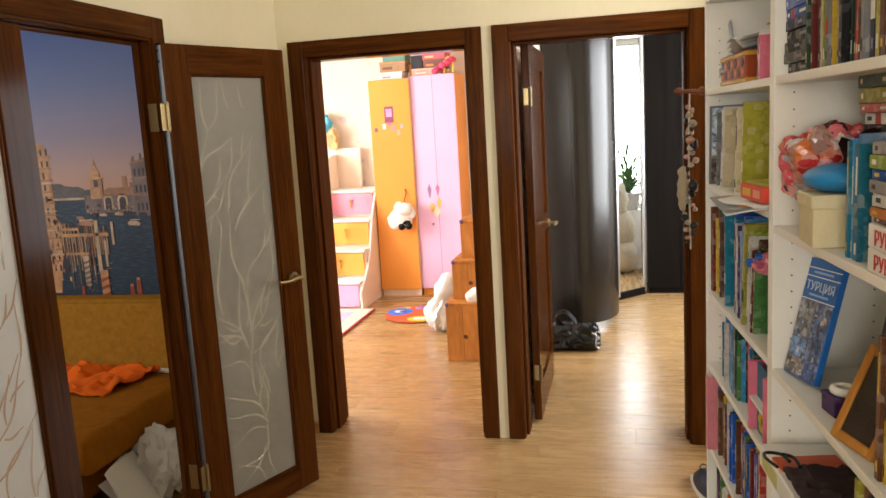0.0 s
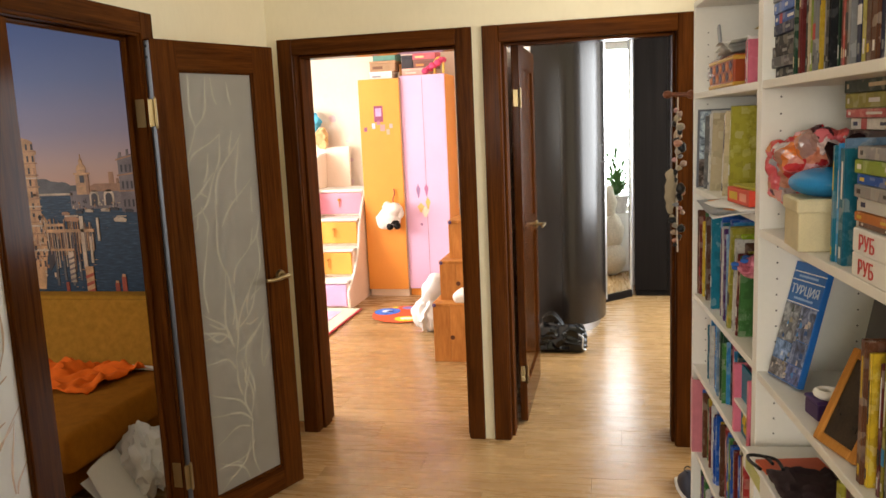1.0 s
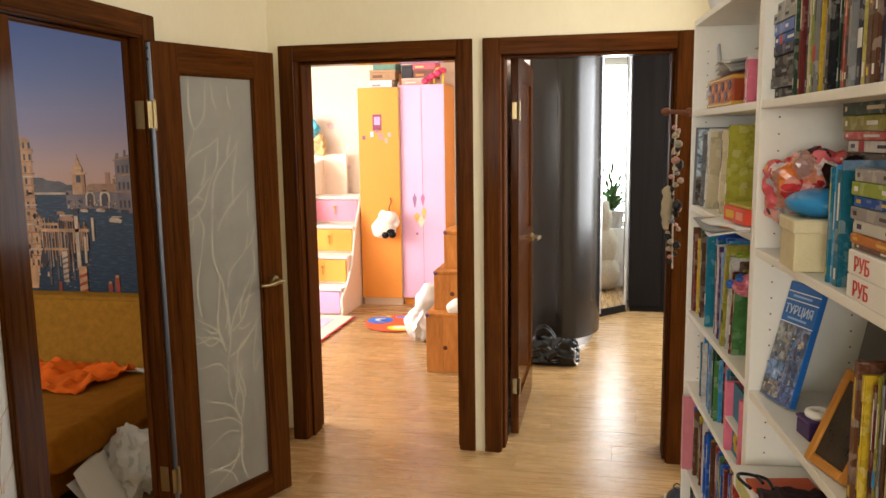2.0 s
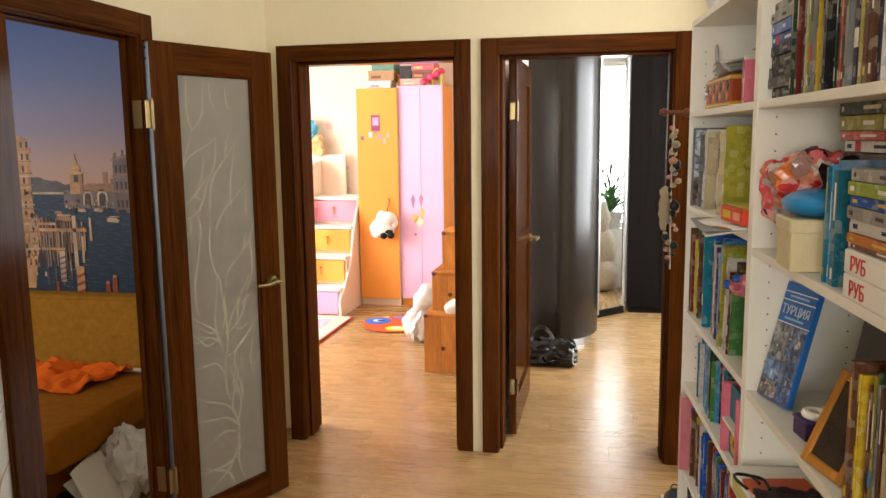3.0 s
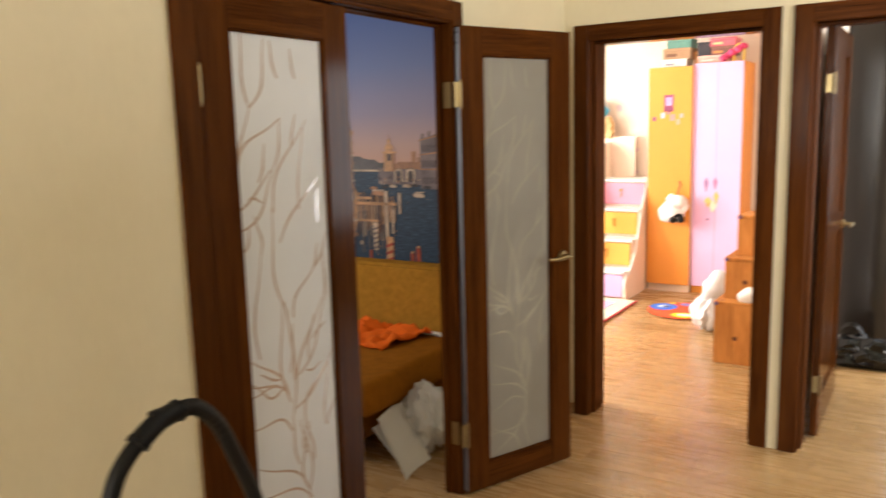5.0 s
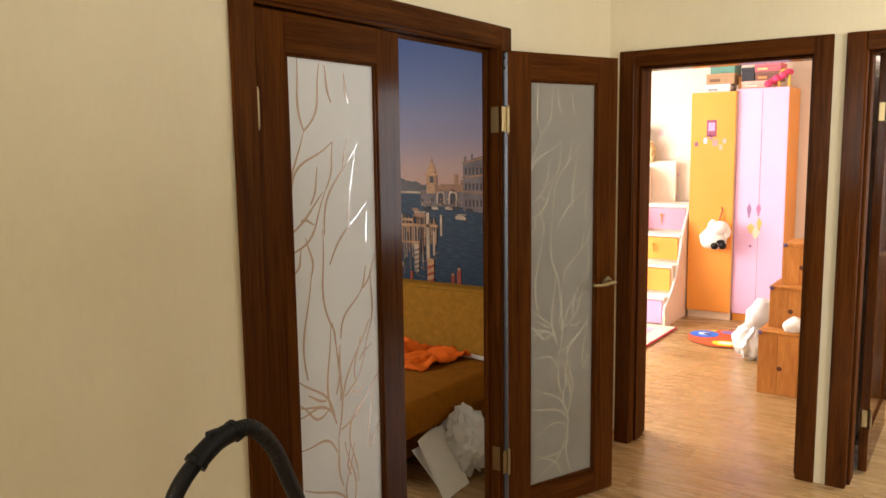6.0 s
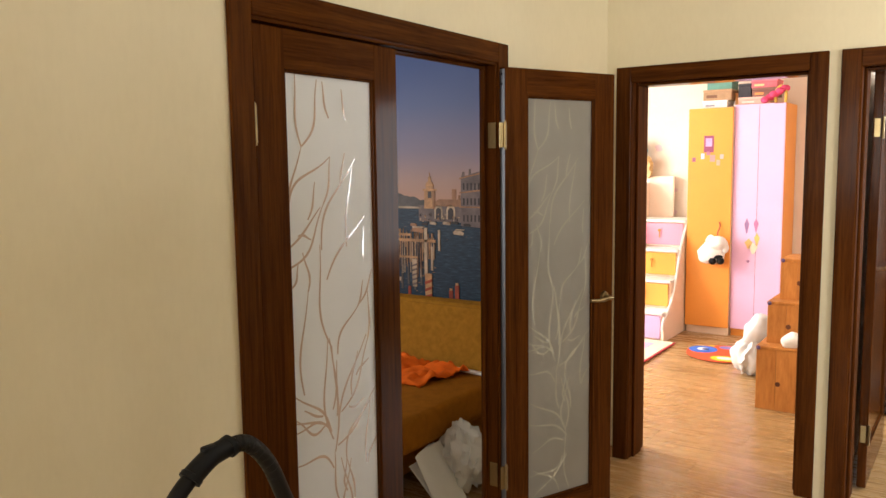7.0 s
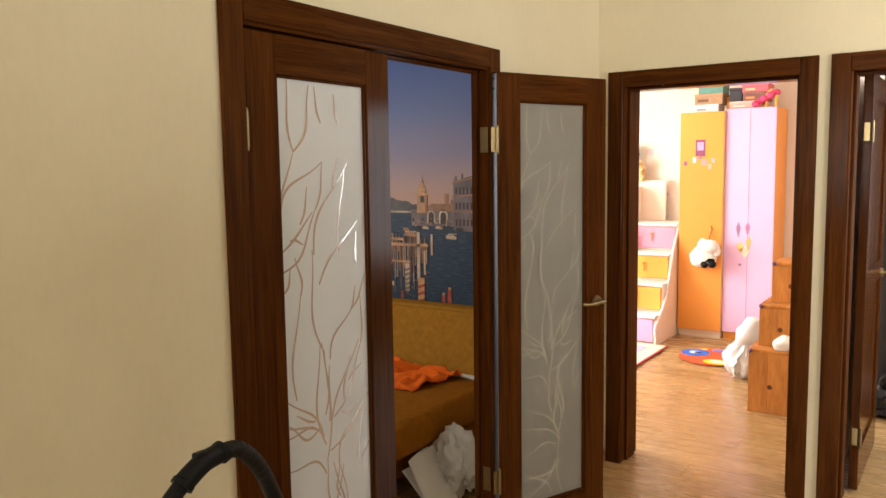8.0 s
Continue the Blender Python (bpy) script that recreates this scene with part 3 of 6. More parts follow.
for z in (0.28, 1.75):
    bm = bmesh.new()
    cyl(bm, (-0.006, -0.044, z - 0.05), (-0.006, -0.044, z + 0.05), 0.0065, n=12)
    box(bm, -0.0025, -0.0005, -0.032, -0.008, z - 0.042, z + 0.042)
    part("hinge", bm, BRASS, leaf, "brass hinge")
bm = bmesh.new()
cyl(bm, (W - 0.055, -0.04, 1.0), (W - 0.055, -0.05, 1.0), 0.025, 0.022, 24)
cyl(bm, (W - 0.055, -0.05, 1.0), (W - 0.055, -0.09, 1.0), 0.010, n=14)
tube(bm, [(W - 0.05, -0.09, 1.0), (W - 0.09, -0.092, 1.002), (W - 0.17, -0.087, 0.998)], lambda t: 0.010 - 0.003 * t)
part("door_handle", bm, BRASS, leaf, "antique brass lever handle", True)

# skirting boards
SKIRT = wood("oak_skirting", (0.22, 0.11, 0.04), (0.4, 0.22, 0.09), (3, 3, 6), 0.4)


def skirting(name, x0, x1, y0, y1):
    structure(name, boxes((x0, x1, y0, y1, 0, 0.06), bevel=0.004), SKIRT, "oak-coloured skirting board", "baseboard")


skirting("baseboard_1", 0.0, 0.018, -4.8, Y0)
skirting("baseboard_2", 0.0, 0.018, Y1, YW)
skirting("baseboard_3", 0.018, 0.054, YW - 0.018, YW)
skirting("baseboard_4", 2.096, 2.3, YW - 0.018, YW)
skirting("baseboard_5", 2.302, 2.32, -4.8, 1.15)
skirting("baseboard_6", -2.8, 1.04, 7.762, 7.78)

# ---- bedroom ----
mural = thing("venice_wall_mural", (0, YW - 0.004, 0), "printed photo mural of a canal city at dusk", "mural")
MUR, nt_, b_ = material("printed_sky_and_water")
tc_ = nt_.nodes.new("ShaderNodeTexCoord")
sp_ = nt_.nodes.new("ShaderNodeSeparateXYZ")
nt_.links.new(tc_.outputs["Object"], sp_.inputs[0])
mr_ = nt_.nodes.new("ShaderNodeMapRange")
mr_.inputs[1].default_value, mr_.inputs[2].default_value = 0.6, 2.5
nt_.links.new(sp_.outputs["Z"], mr_.inputs[0])
sky_ = ramp(nt_, mr_.outputs[0], [(0.38, (0.60, 0.33, 0.22)), (0.47, (0.50, 0.33, 0.29)), (0.57, (0.30, 0.26, 0.37)), (0.72, (0.155, 0.205, 0.42)), (0.88, (0.085, 0.15, 0.40)), (1.0, (0.06, 0.115, 0.36))])
wv_ = tex_noise(nt_, coords(nt_, (6, 1, 40)), 3, 5, 0.6)
wat_ = ramp(nt_, wv_, [(0.32, (0.006, 0.019, 0.042)), (0.55, (0.018, 0.045, 0.085)), (0.78, (0.07, 0.12, 0.17))])
gt_ = nt_.nodes.new("ShaderNodeMath")
gt_.operation = "GREATER_THAN"
gt_.inputs[1].default_value = 1.336
nt_.links.new(sp_.outputs["Z"], gt_.inputs[0])
nt_.links.new(mixed(nt_, wat_, sky_, gt_.outputs[0]), b_.inputs["Base Color"])
b_.inputs["Roughness"].default_value = 0.5
b_.inputs["Specular IOR Level"].default_value = 0.35
part("printed_sheet", boxes((-2.79, -0.15, -0.002, 0.002, 0.62, 2.74)), MUR, mural, "dusk sky over dark blue water")

PR_BRICK = plain("printed_warm_facade", (0.42, 0.20, 0.10), 0.5, vary=0.6, scale=13, bump=0.0)
PR_LIGHT = plain("printed_sunlit_stone", (0.62, 0.33, 0.15), 0.5, vary=0.6, scale=13, bump=0.0)
PR_GREY = plain("printed_grey_palace", (0.20, 0.145, 0.14), 0.5, vary=0.6, scale=13, bump=0.0)
PR_DARK = plain("printed_dark_window", (0.045, 0.03, 0.032), 0.5, vary=0.6, scale=13, bump=0.0)
PR_GREEN = plain("printed_far_trees", (0.115, 0.10, 0.10), 0.5, vary=0.6, scale=13, bump=0.0)
PR_RED = plain("printed_red_pole", (0.42, 0.07, 0.03), 0.5, vary=0.6, scale=13, bump=0.0)
PR_CREAM = plain("printed_cream_boat", (0.62, 0.46, 0.32), 0.5, vary=0.6, scale=13, bump=0.0)


def printed(name, polys, mat, layer):
    for p in polys:
        bm = bmesh.new()
        outline(bm, p, "y", -0.002 - 0.0008 * layer, -0.0014)
        part(name, bm, mat, mural)


def rect(x0, x1, z0, z1):
    return [(x0, z0), (x1, z0), (x1, z1), (x0, z1)]


rng = random.Random(5)
far = [(-1.75 + 0.025 * i, 1.40 + 0.03 * math.sin(i * 0.21 - 0.9) + rng.uniform(-0.006, 0.008)) for i in range(38)]
printed("far_shore", [[(-1.75, 1.33), (-0.82, 1.33)] + list(reversed(far))], PR_GREEN, 1)
printed("far_quay_line", [rect(-1.48, -1.22, 1.333, 1.345)], PR_CREAM, 2)
printed("customs_house", [rect(-1.235, -0.92, 1.255, 1.355)], PR_GREY, 2)
printed("customs_roof", [[(-1.19, 1.335), (-1.08, 1.393), (-0.92, 1.393), (-0.92, 1.35), (-1.10, 1.35)]], PR_BRICK, 3)
printed("arch_rim", [[(x + r * math.cos(a), 1.325 + r * 1.1 * math.sin(a)) if 0 <= a <= math.pi else (x + r * math.cos(a), 1.272) for a in [k * math.pi / 10 for k in range(11)] + [math.pi * 1.01, math.pi * 1.99]] for x, r in ((-1.085, 0.030), (-0.995, 0.032))], PR_CREAM, 3)
printed("arch", [[(x + r * math.cos(a), 1.32 + r * 1.1 * math.sin(a)) if 0 <= a <= math.pi else (x + r * math.cos(a), 1.272) for a in [k * math.pi / 10 for k in range(11)] + [math.pi * 1.01, math.pi * 1.99]] for x, r in ((-1.085, 0.019), (-0.995, 0.020))], PR_DARK, 4)
printed("church_tower", [rect(-1.190, -1.110, 1.335, 1.445), rect(-1.20, -1.10, 1.445, 1.455), rect(-1.178, -1.122, 1.455, 1.472), [(-1.182, 1.472), (-1.118, 1.472), (-1.126, 1.492), (-1.138, 1.502), (-1.162, 1.502), (-1.174, 1.492)], rect(-1.160, -1.140, 1.502, 1.522), [(-1.162, 1.522), (-1.138, 1.522), (-1.15, 1.538)], rect(-1.152, -1.148, 1.538, 1.556)], PR_LIGHT, 4)
printed("tower_shade", [rect(-1.128, -1.110, 1.335, 1.445), rect(-1.132, -1.122, 1.455, 1.472)], PR_BRICK, 5)
printed("tower_opening", [rect(-1.163, -1.137, 1.40, 1.44)], PR_DARK, 5)
printed("small_turret", [rect(-0.985, -0.955, 1.39, 1.455), rect(-0.94, -0.925, 1.38, 1.42)], PR_BRICK, 2)
printed("palace", [[(-0.92, 1.235), (-0.45, 1.21), (-0.45, 1.67), (-0.70, 1.58), (-0.76, 1.57), (-0.76, 1.605), (-0.775, 1.605), (-0.775, 1.565), (-0.85, 1.545), (-0.85, 1.575), (-0.862, 1.575), (-0.865, 1.54), (-0.895, 1.535), (-0.895, 1.56), (-0.908, 1.56), (-0.92, 1.52)]], PR_GREY, 3)
printed("palace_cornice", [[(-0.93, z), (-0.45, z + k), (-0.45, z + k + 0.012), (-0.93, z + 0.008)] for z, k in ((1.515, 0.10), (1.43, 0.05), (1.345, 0.0))], PR_BRICK, 4)
printed("palace_window", [rect(x, x + 0.011, z, z + 0.04) for x in [-0.905 + 0.0265 * i for i in range(16)] for z in (1.262, 1.362, 1.452)], PR_DARK, 4)
printed("left_palazzo", [[(-2.7, 0.8), (-1.46, 0.8), (-1.43, 0.98), (-1.40, 1.06), (-1.40, 1.19), (-1.435, 1.24), (-1.435, 1.56), (-1.422, 1.565), (-1.422, 1.585), (-1.44, 1.59), (-1.44, 1.635), (-1.47, 1.65), (-2.7, 1.95)]], PR_LIGHT, 2)
for z in [0.93 + 0.066 * k for k in range(11)]:
    for i in range(8):
        printed("palazzo_window", [rect(-1.452 - 0.034 * i, -1.440 - 0.034 * i, z, z + 0.034)], PR_DARK if (i + int(z * 50)) % 3 else PR_BRICK, 3)
printed("palazzo_cornice", [rect(-1.62, -1.424, z, z + 0.007) for z in [0.985 + 0.066 * k for k in range(10)]], PR_BRICK, 3)
for i in range(60):
    px, pz = rng.uniform(-1.55, -1.39), rng.uniform(0.86, 1.22)
    printed("quay_detail", [rect(px, px + rng.uniform(0.004, 0.014), pz, pz + rng.uniform(0.006, 0.03))], (PR_DARK, PR_BRICK, PR_CREAM)[i % 3], 4)
for i in range(46):
    px, pz = rng.uniform(-1.235, -0.93), rng.uniform(1.245, 1.30)
    printed("quay_detail", [rect(px, px + rng.uniform(0.003, 0.012), pz, pz + rng.uniform(0.004, 0.016))], (PR_DARK, PR_BRICK, PR_CREAM, PR_GREY)[i % 4], 5)
printed("palazzo_balcony", [rect(-1.60, -1.41, z, z + 0.010) for z in (1.02, 1.16)] + [rect(-1.6, -1.425, z, z + 0.008) for z in (1.27, 1.43)], PR_CREAM, 4)
printed("jetty_shadow", [[(-1.42, 0.90), (-1.36, 0.98), (-1.12, 1.06), (-1.10, 1.12), (-1.42, 1.15)]], PR_DARK, 3)
kinds = (PR_BRICK, PR_CREAM, PR_LIGHT, PR_DARK, PR_GREY)
for i in range(74):
    px = -1.415 + 0.0041 * i + rng.uniform(-0.004, 0.004)
    top = 1.175 + rng.uniform(-0.05, 0.035) - 0.0003 * i
    foot = top - rng.uniform(0.05, 0.26) * (1.0 if i < 50 else 0.55)
    wide = rng.uniform(0.0025, 0.0065)
    printed("mooring_stake", [[(px, foot), (px + wide, foot + 0.004), (px + wide * 0.9, top), (px, top)]], kinds[i % 5] if i % 7 else PR_LIGHT, 4 + i % 2)
for i in range(40):
    px, pz = rng.uniform(-1.41, -1.13), rng.uniform(0.80, 1.02)
    printed("water_glint", [[(px, pz), (px + rng.uniform(0.01, 0.03), pz + 0.001), (px + 0.012, pz + 0.004)]], PR_GREY if i % 3 else PR_LIGHT, 3)
for i in range(46):
    px, pz = rng.uniform(-1.40, -0.75), rng.uniform(1.145, 1.30)
    printed("ripple", [[(px, pz), (px + rng.uniform(0.012, 0.04), pz + 0.0008), (px + 0.014, pz + 0.0028)]], PR_GREY if i % 2 else PR_DARK, 1)
printed("jetty_deck", [rect(-1.41, -1.11, 1.125, 1.143), rect(-1.40, -1.25, 1.02, 1.033), rect(-1.42, -1.30, 1.16, 1.175)], PR_LIGHT, 6)
printed("pole_reflection", [rect(-1.38 + 0.05 * i, -1.365 + 0.05 * i, 0.82 + 0.03 * (i % 2), 0.98) for i in range(5)], PR_GREEN, 3)
printed("pale_pole", [rect(-1.195, -1.172, 0.92, 1.215), rect(-1.145, -1.13, 0.95, 1.10), rect(-1.09, -1.075, 1.075, 1.205)], PR_CREAM, 6)
printed("blue_striped_pole", [rect(-1.29, -1.255, 0.84, 1.015)], PR_CREAM, 6)
printed("blue_pole_band", [[(-1.29, z), (-1.255, z + 0.012), (-1.255, z + 0.024), (-1.29, z + 0.012)] for z in [0.845 + 0.03 * k for k in range(5)]], PR_GREY, 7)
printed("striped_pole", [rect(-1.19, -1.14, 0.72, 0.93)], PR_LIGHT, 7)
printed("pole_band", [[(-1.19, z), (-1.14, z + 0.018), (-1.14, z + 0.036), (-1.19, z + 0.018)] for z in [0.725 + 0.045 * k for k in range(4)]], PR_RED, 8)
printed("red_pole", [rect(-1.012, -0.985, 0.72, 0.835), rect(-0.968, -0.94, 0.72, 0.87), rect(-1.325, -1.305, 0.72, 0.84)], PR_RED, 5)
printed("pole_cap", [rect(-1.008, -0.989, 0.835, 0.848), rect(-0.964, -0.944, 0.87, 0.885)], PR_LIGHT, 5)
hull = lambda x, z, w: [(x, z), (x + w * 0.9, z - w * 0.06), (x + w, z + w * 0.14), (x + w * 0.7, z + w * 0.30), (x + w * 0.15, z + w * 0.32), (x - w * 0.06, z + w * 0.2)]
printed("boat", [hull(-0.975, 1.182, 0.075), hull(-1.15, 1.238, 0.05), hull(-1.05, 1.24, 0.055)], PR_CREAM, 5)
printed("boat", [hull(-1.21, 1.232, 0.045), hull(-0.99, 1.246, 0.05), hull(-0.90, 1.235, 0.05)], PR_DARK, 5)
printed("boat", [hull(-1.285, 1.188, 0.09), hull(-1.30, 1.225, 0.05)], PR_BRICK, 5)
printed("boat_awning", [rect(-1.285, -1.20, 1.212, 1.222), rect(-0.96, -0.90, 1.208, 1.214)], PR_CREAM, 6)

sofa = thing("sofa_bed", (-2.45, 2.72, 0), "mustard and brown upholstered sofa bed below the mural", "sofa")
bm = bmesh.new()
box(bm, 0, 1.80, 0.03, 1.0, 0.06, 0.244, 0.02, 2)
part("base", bm, SOFA_SEAT, sofa)
bm = bmesh.new()
box(bm, -0.01, 1.95, 0.0, 0.98, 0.245, 0.42, 0.035, 3)
bmesh.ops.subdivide_edges(bm, edges=[e for e in bm.edges if e.calc_length() > 0.6], cuts=8, use_grid_fill=True)
crumple(bm, 0.006, 6)
part("seat", bm, SOFA_SEAT, sofa, "flat brown velour seat", True)
bm = bmesh.new()
outline(bm, [(0.93, 0.40), (1.14, 0.40), (1.14, 0.79), (1.07, 0.795), (1.02, 0.78)], "x", 0, 1.93)
bmesh.ops.bevel(bm, geom=list(bm.edges), offset=0.015, segments=2, affect="EDGES")
part("backrest", bm, SOFA, sofa, "mustard woven backrest", True)
for x in (0.1, 1.72):
    for y in (0.12, 0.9):
        bm = bmesh.new()
        cyl(bm, (x, y, 0), (x, y, 0.07), 0.03, n=12)
        part("leg", bm, BLACK, sofa)

bm = bmesh.new()
bmesh.ops.create_grid(bm, x_segments=34, y_segments=22, size=0.5)
for v in bm.verts:
    x, y = v.co.x, v.co.y
    edge = 1 + 0.16 * noise.noise(Vector((math.atan2(y, x) * 1.2, 3.1, 0)))
    v.co.x, v.co.y = x * 0.52 * edge, y * 0.40 * edge + 0.10 * x
    v.co.z = 0.022 + 0.075 * abs(noise.noise(Vector((x * 6, y * 8, 1)))) + 0.11 * max(0, noise.noise(Vector((x * 2.4, y * 3, 7)))) - 0.02 * (x * x + y * y) * 2
solid("orange_shirt", bm, SHIRT, "crumpled bright orange cotton shirt lying on the sofa", "shirt", pose(-1.0, 3.42, 0.42, 0, 0, -12), smooth=True).modifiers.new("thick", "SOLIDIFY").thickness = 0.006
shelf = solid("white_stick", boxes((-0.17, 0.17, -0.02, 0.02, 0, 0.014), bevel=0.003), PAPER, "white wooden stick lying on the sofa", "stick", pose(-0.66, 3.60, 0.424, 0, 0, -6))

papers = thing("paper_folder", pose(-0.42, 2.80, 0.0, 0, 0, 14), "stack of white paper sheets leaning on the sofa's end", "paper")
for k in range(5):
    bm = bmesh.new()
    bmesh.ops.create_grid(bm, x_segments=6, y_segments=10, size=0.5)
    for v in bm.verts:
        u_, w_ = v.co.x + 0.5, v.co.y + 0.5
        v.co = Vector((-0.10 + 0.15 * (1 - w_) + 0.02 * k * (1 - 0.4 * w_) + 0.02 * math.sin(u_ * 3 + k), 0.26 * u_ - 0.03 * k * (1 - w_), 0.003 + w_ * (0.185 + 0.012 * k)))
    part("sheet", bm, PAPER, papers, smooth=True)


def plastic_bag(name, m, size, mat, label, seed, sub=4, ridge=0.12):
    """A slumped bag with a gathered top."""
    bm = bmesh.new()
    ball(bm, (0, 0, 0), 1, sub)
    for v in bm.verts:
        d = v.co.normalized()
        a = math.atan2(d.y, d.x)
        fold = ridge * noise.noise(Vector((math.cos(a) * 2.4 + seed, math.sin(a) * 2.4, d.z * 1.3))) + 0.5 * ridge * noise.noise(d * 5.5 + Vector((seed, 0, 0))) + 0.35 * ridge * abs(noise.noise(d * 11 + Vector((0, seed, 0))))
        neck = 1.0 - 0.62 * max(0.0, d.z) ** 1.6
        v.co = Vector((d.x * size[0] * neck * (1 + fold * 2.2), d.y * size[1] * neck * (1 + fold * 2.2), max(-0.86, d.z) * size[2] * (1 + fold)))
        v.co.z += size[2] * 0.86
    low = min(v.co.z for v in bm.verts)
    for v in bm.verts:
        v.co.z -= low
    return solid(name, bm, mat, label, "bag", m, smooth=True)


plastic_bag("white_plastic_bag", pose(-0.385, 3.10, 0.0, 0, -8, 30), (0.125, 0.115, 0.17), BAGWHITE, "crumpled white plastic bag on the bedroom floor", 2.0, ridge=0.28)

# ---- nursery ----
def wardrobe(name, x0, x1, y0, y1, h, mat, body, label, knob=None):
    root = thing(name, (x0, y0, 0), label, "wardrobe")
    w, d = x1 - x0, y1 - y0
    part("body", boxes((0, w, 0.02, d, 0.07, h), bevel=0.002), body, root)
    part("plinth", boxes((0.005, w - 0.005, 0.035, d, 0, 0.069)), body, root)
    door = part("door", boxes((0.002, w - 0.002, 0, 0.019, 0.072, h - 0.002), bevel=0.003), mat, root)
    if knob:
        bm = bmesh.new()
        tube(bm, [(knob, 0, 0.98), (knob, -0.03, 0.99), (knob, -0.03, 1.12), (knob, 0, 1.13)], 0.006)
        part("handle", bm, ORANGE_WOOD, door, smooth=True)
    return root


w_or = wardrobe("orange_wardrobe", -0.605, -0.205, 7.24, 7.76, 2.085, ORANGE_DOOR, PEACH, "tall narrow orange laminate wardrobe with stickers on its door")
w_pk = wardrobe("pink_wardrobe", -0.203, 0.225, 7.275, 7.76, 2.105, PINK_DOOR, ORANGE_DOOR, "tall lilac-pink laminate wardrobe with stickers on its door")
bm = boxes((0.21, 0.212, -0.0015, 0.002, 0.1, 2.09))
part("door_gap", bm, DARKGREY, w_pk)
stk = [(0.20, 0.16, 0.055, 0.075, (0.30, 0.08, 0.16)), (0.06, 0.02, 0.02, 0.02, (0.3, 0.12, 0.2)), (0.14, 0.05, 0.02, 0.025, (0.6, 0.6, 0.8)), (0.23, 0.03, 0.03, 0.03, (0.75, 0.3, 0.3)), (0.31, 0.045, 0.02, 0.02, (0.8, 0.4, 0.4)), (0.28, -0.01, 0.02, 0.025, (0.7, 0.4, 0.3)), (0.19, 0.08, 0.02, 0.02, (0.5, 0.2, 0.3))]
for dx, dz, sw, sh, c in stk:
    bm = boxes((dx - sw, dx + sw * 0.6, -0.0025, -0.0005, 1.60 + dz - sh, 1.60 + dz + sh), bevel=0.001)
    part("sticker", bm, tint(c), w_or)
    if sw > 0.05:
        part("sticker", boxes((dx - sw + 0.015, dx + sw * 0.6 - 0.015, -0.0035, -0.002, 1.60 + dz - sh * 0.3, 1.60 + dz + sh * 0.7)), tint((0.5, 0.35, 0.6)), w_or)
fl = [(0.13, 1.02, 0.018, 0.06, (0.35, 0.2, 0.4)), (0.21, 1.03, 0.018, 0.05, (0.5, 0.2, 0.4)), (0.15, 0.86, 0.03, 0.04, (0.85, 0.55, 0.2)), (0.19, 0.82, 0.035, 0.045, (0.9, 0.75, 0.6)), (0.22, 0.90, 0.02, 0.05, (0.85, 0.5, 0.15)), (0.15, 0.70, 0.014, 0.012, (0.4, 0.2, 0.4))]
for dx, z, sw, sh, c in fl:
    bm = bmesh.new()
    outline(bm, [(dx + sw * math.cos(a) * (1 + 0.25 * math.sin(3 * a)), z + sh * math.sin(a) * (1 + 0.2 * math.cos(4 * a))) for a in [k * math.pi / 9 for k in range(18)]], "y", -0.0025, -0.0005)
    part("sticker", bm, tint(c), w_pk)

# soft toy hung on the orange door: one plain mesh
bm = bmesh.new()
for c, r in (((0, -0.07, 0.13), (0.10, 0.075, 0.12)), ((0.045, -0.12, 0.21), (0.075, 0.06, 0.065)), ((-0.06, -0.07, 0.10), (0.09, 0.06, 0.09)), ((0.105, -0.11, 0.18), (0.03, 0.025, 0.06)), ((-0.02, -0.11, 0.24), (0.05, 0.035, 0.04))):
    ball(bm, c, r, 3)
crumple(bm, 0.012, 18)
solid("white_soft_toy", bm, plain("white_plush", (0.80, 0.76, 0.72), 0.95, vary=0.12, scale=40, bump=0.6, sheen=0.4), "white plush animal hanging from the orange wardrobe door", "soft toy", pose(-0.325, 7.235, 0.66), smooth=True)
bm = bmesh.new()
for c, r in (((0.0, -0.12, 0.045), (0.035, 0.035, 0.035)), ((0.07, -0.12, 0.05), (0.035, 0.035, 0.035)), ((0.03, -0.10, 0.085), (0.06, 0.04, 0.03))):
    ball(bm, c, r, 2)
solid("dark_toy_feet", bm, BLACK, "dark plush feet of the hanging toy animal", "soft toy", pose(-0.325, 7.235, 0.66), smooth=True)
bm = bmesh.new()
tube(bm, [(0, -0.01, 0.0), (-0.005, -0.03, 0.05), (0.01, -0.012, 0.11), (0.0, -0.004, 0.15)], 0.006)
solid("toy_hanging_loop", bm, tint((0.4, 0.08, 0.05)), "red-brown ribbon loop holding the plush toy", "loop", pose(-0.305, 7.237, 0.90), smooth=True)

# boxes stored on the wardrobes
def carton(name, x, y, z, w, d, h, colour, label, band=None):
    root = thing(name, (x, y, z), label, "box", "boxes on the wardrobes")
    part("tray", boxes((0, w, 0, d, 0, h), bevel=0.003), tint(colour, 0.6), root)
    part("lid", boxes((-0.003, w + 0.003, -0.003, d + 0.003, h + 0.001, h + 0.022), bevel=0.003), tint(tuple(min(1, c * 1.15) for c in colour), 0.6), root)
    if band:
        part("printed_band", boxes((w * 0.12, w * 0.5, -0.0045, -0.001, h * 0.3, h * 0.65)), tint(band), root)


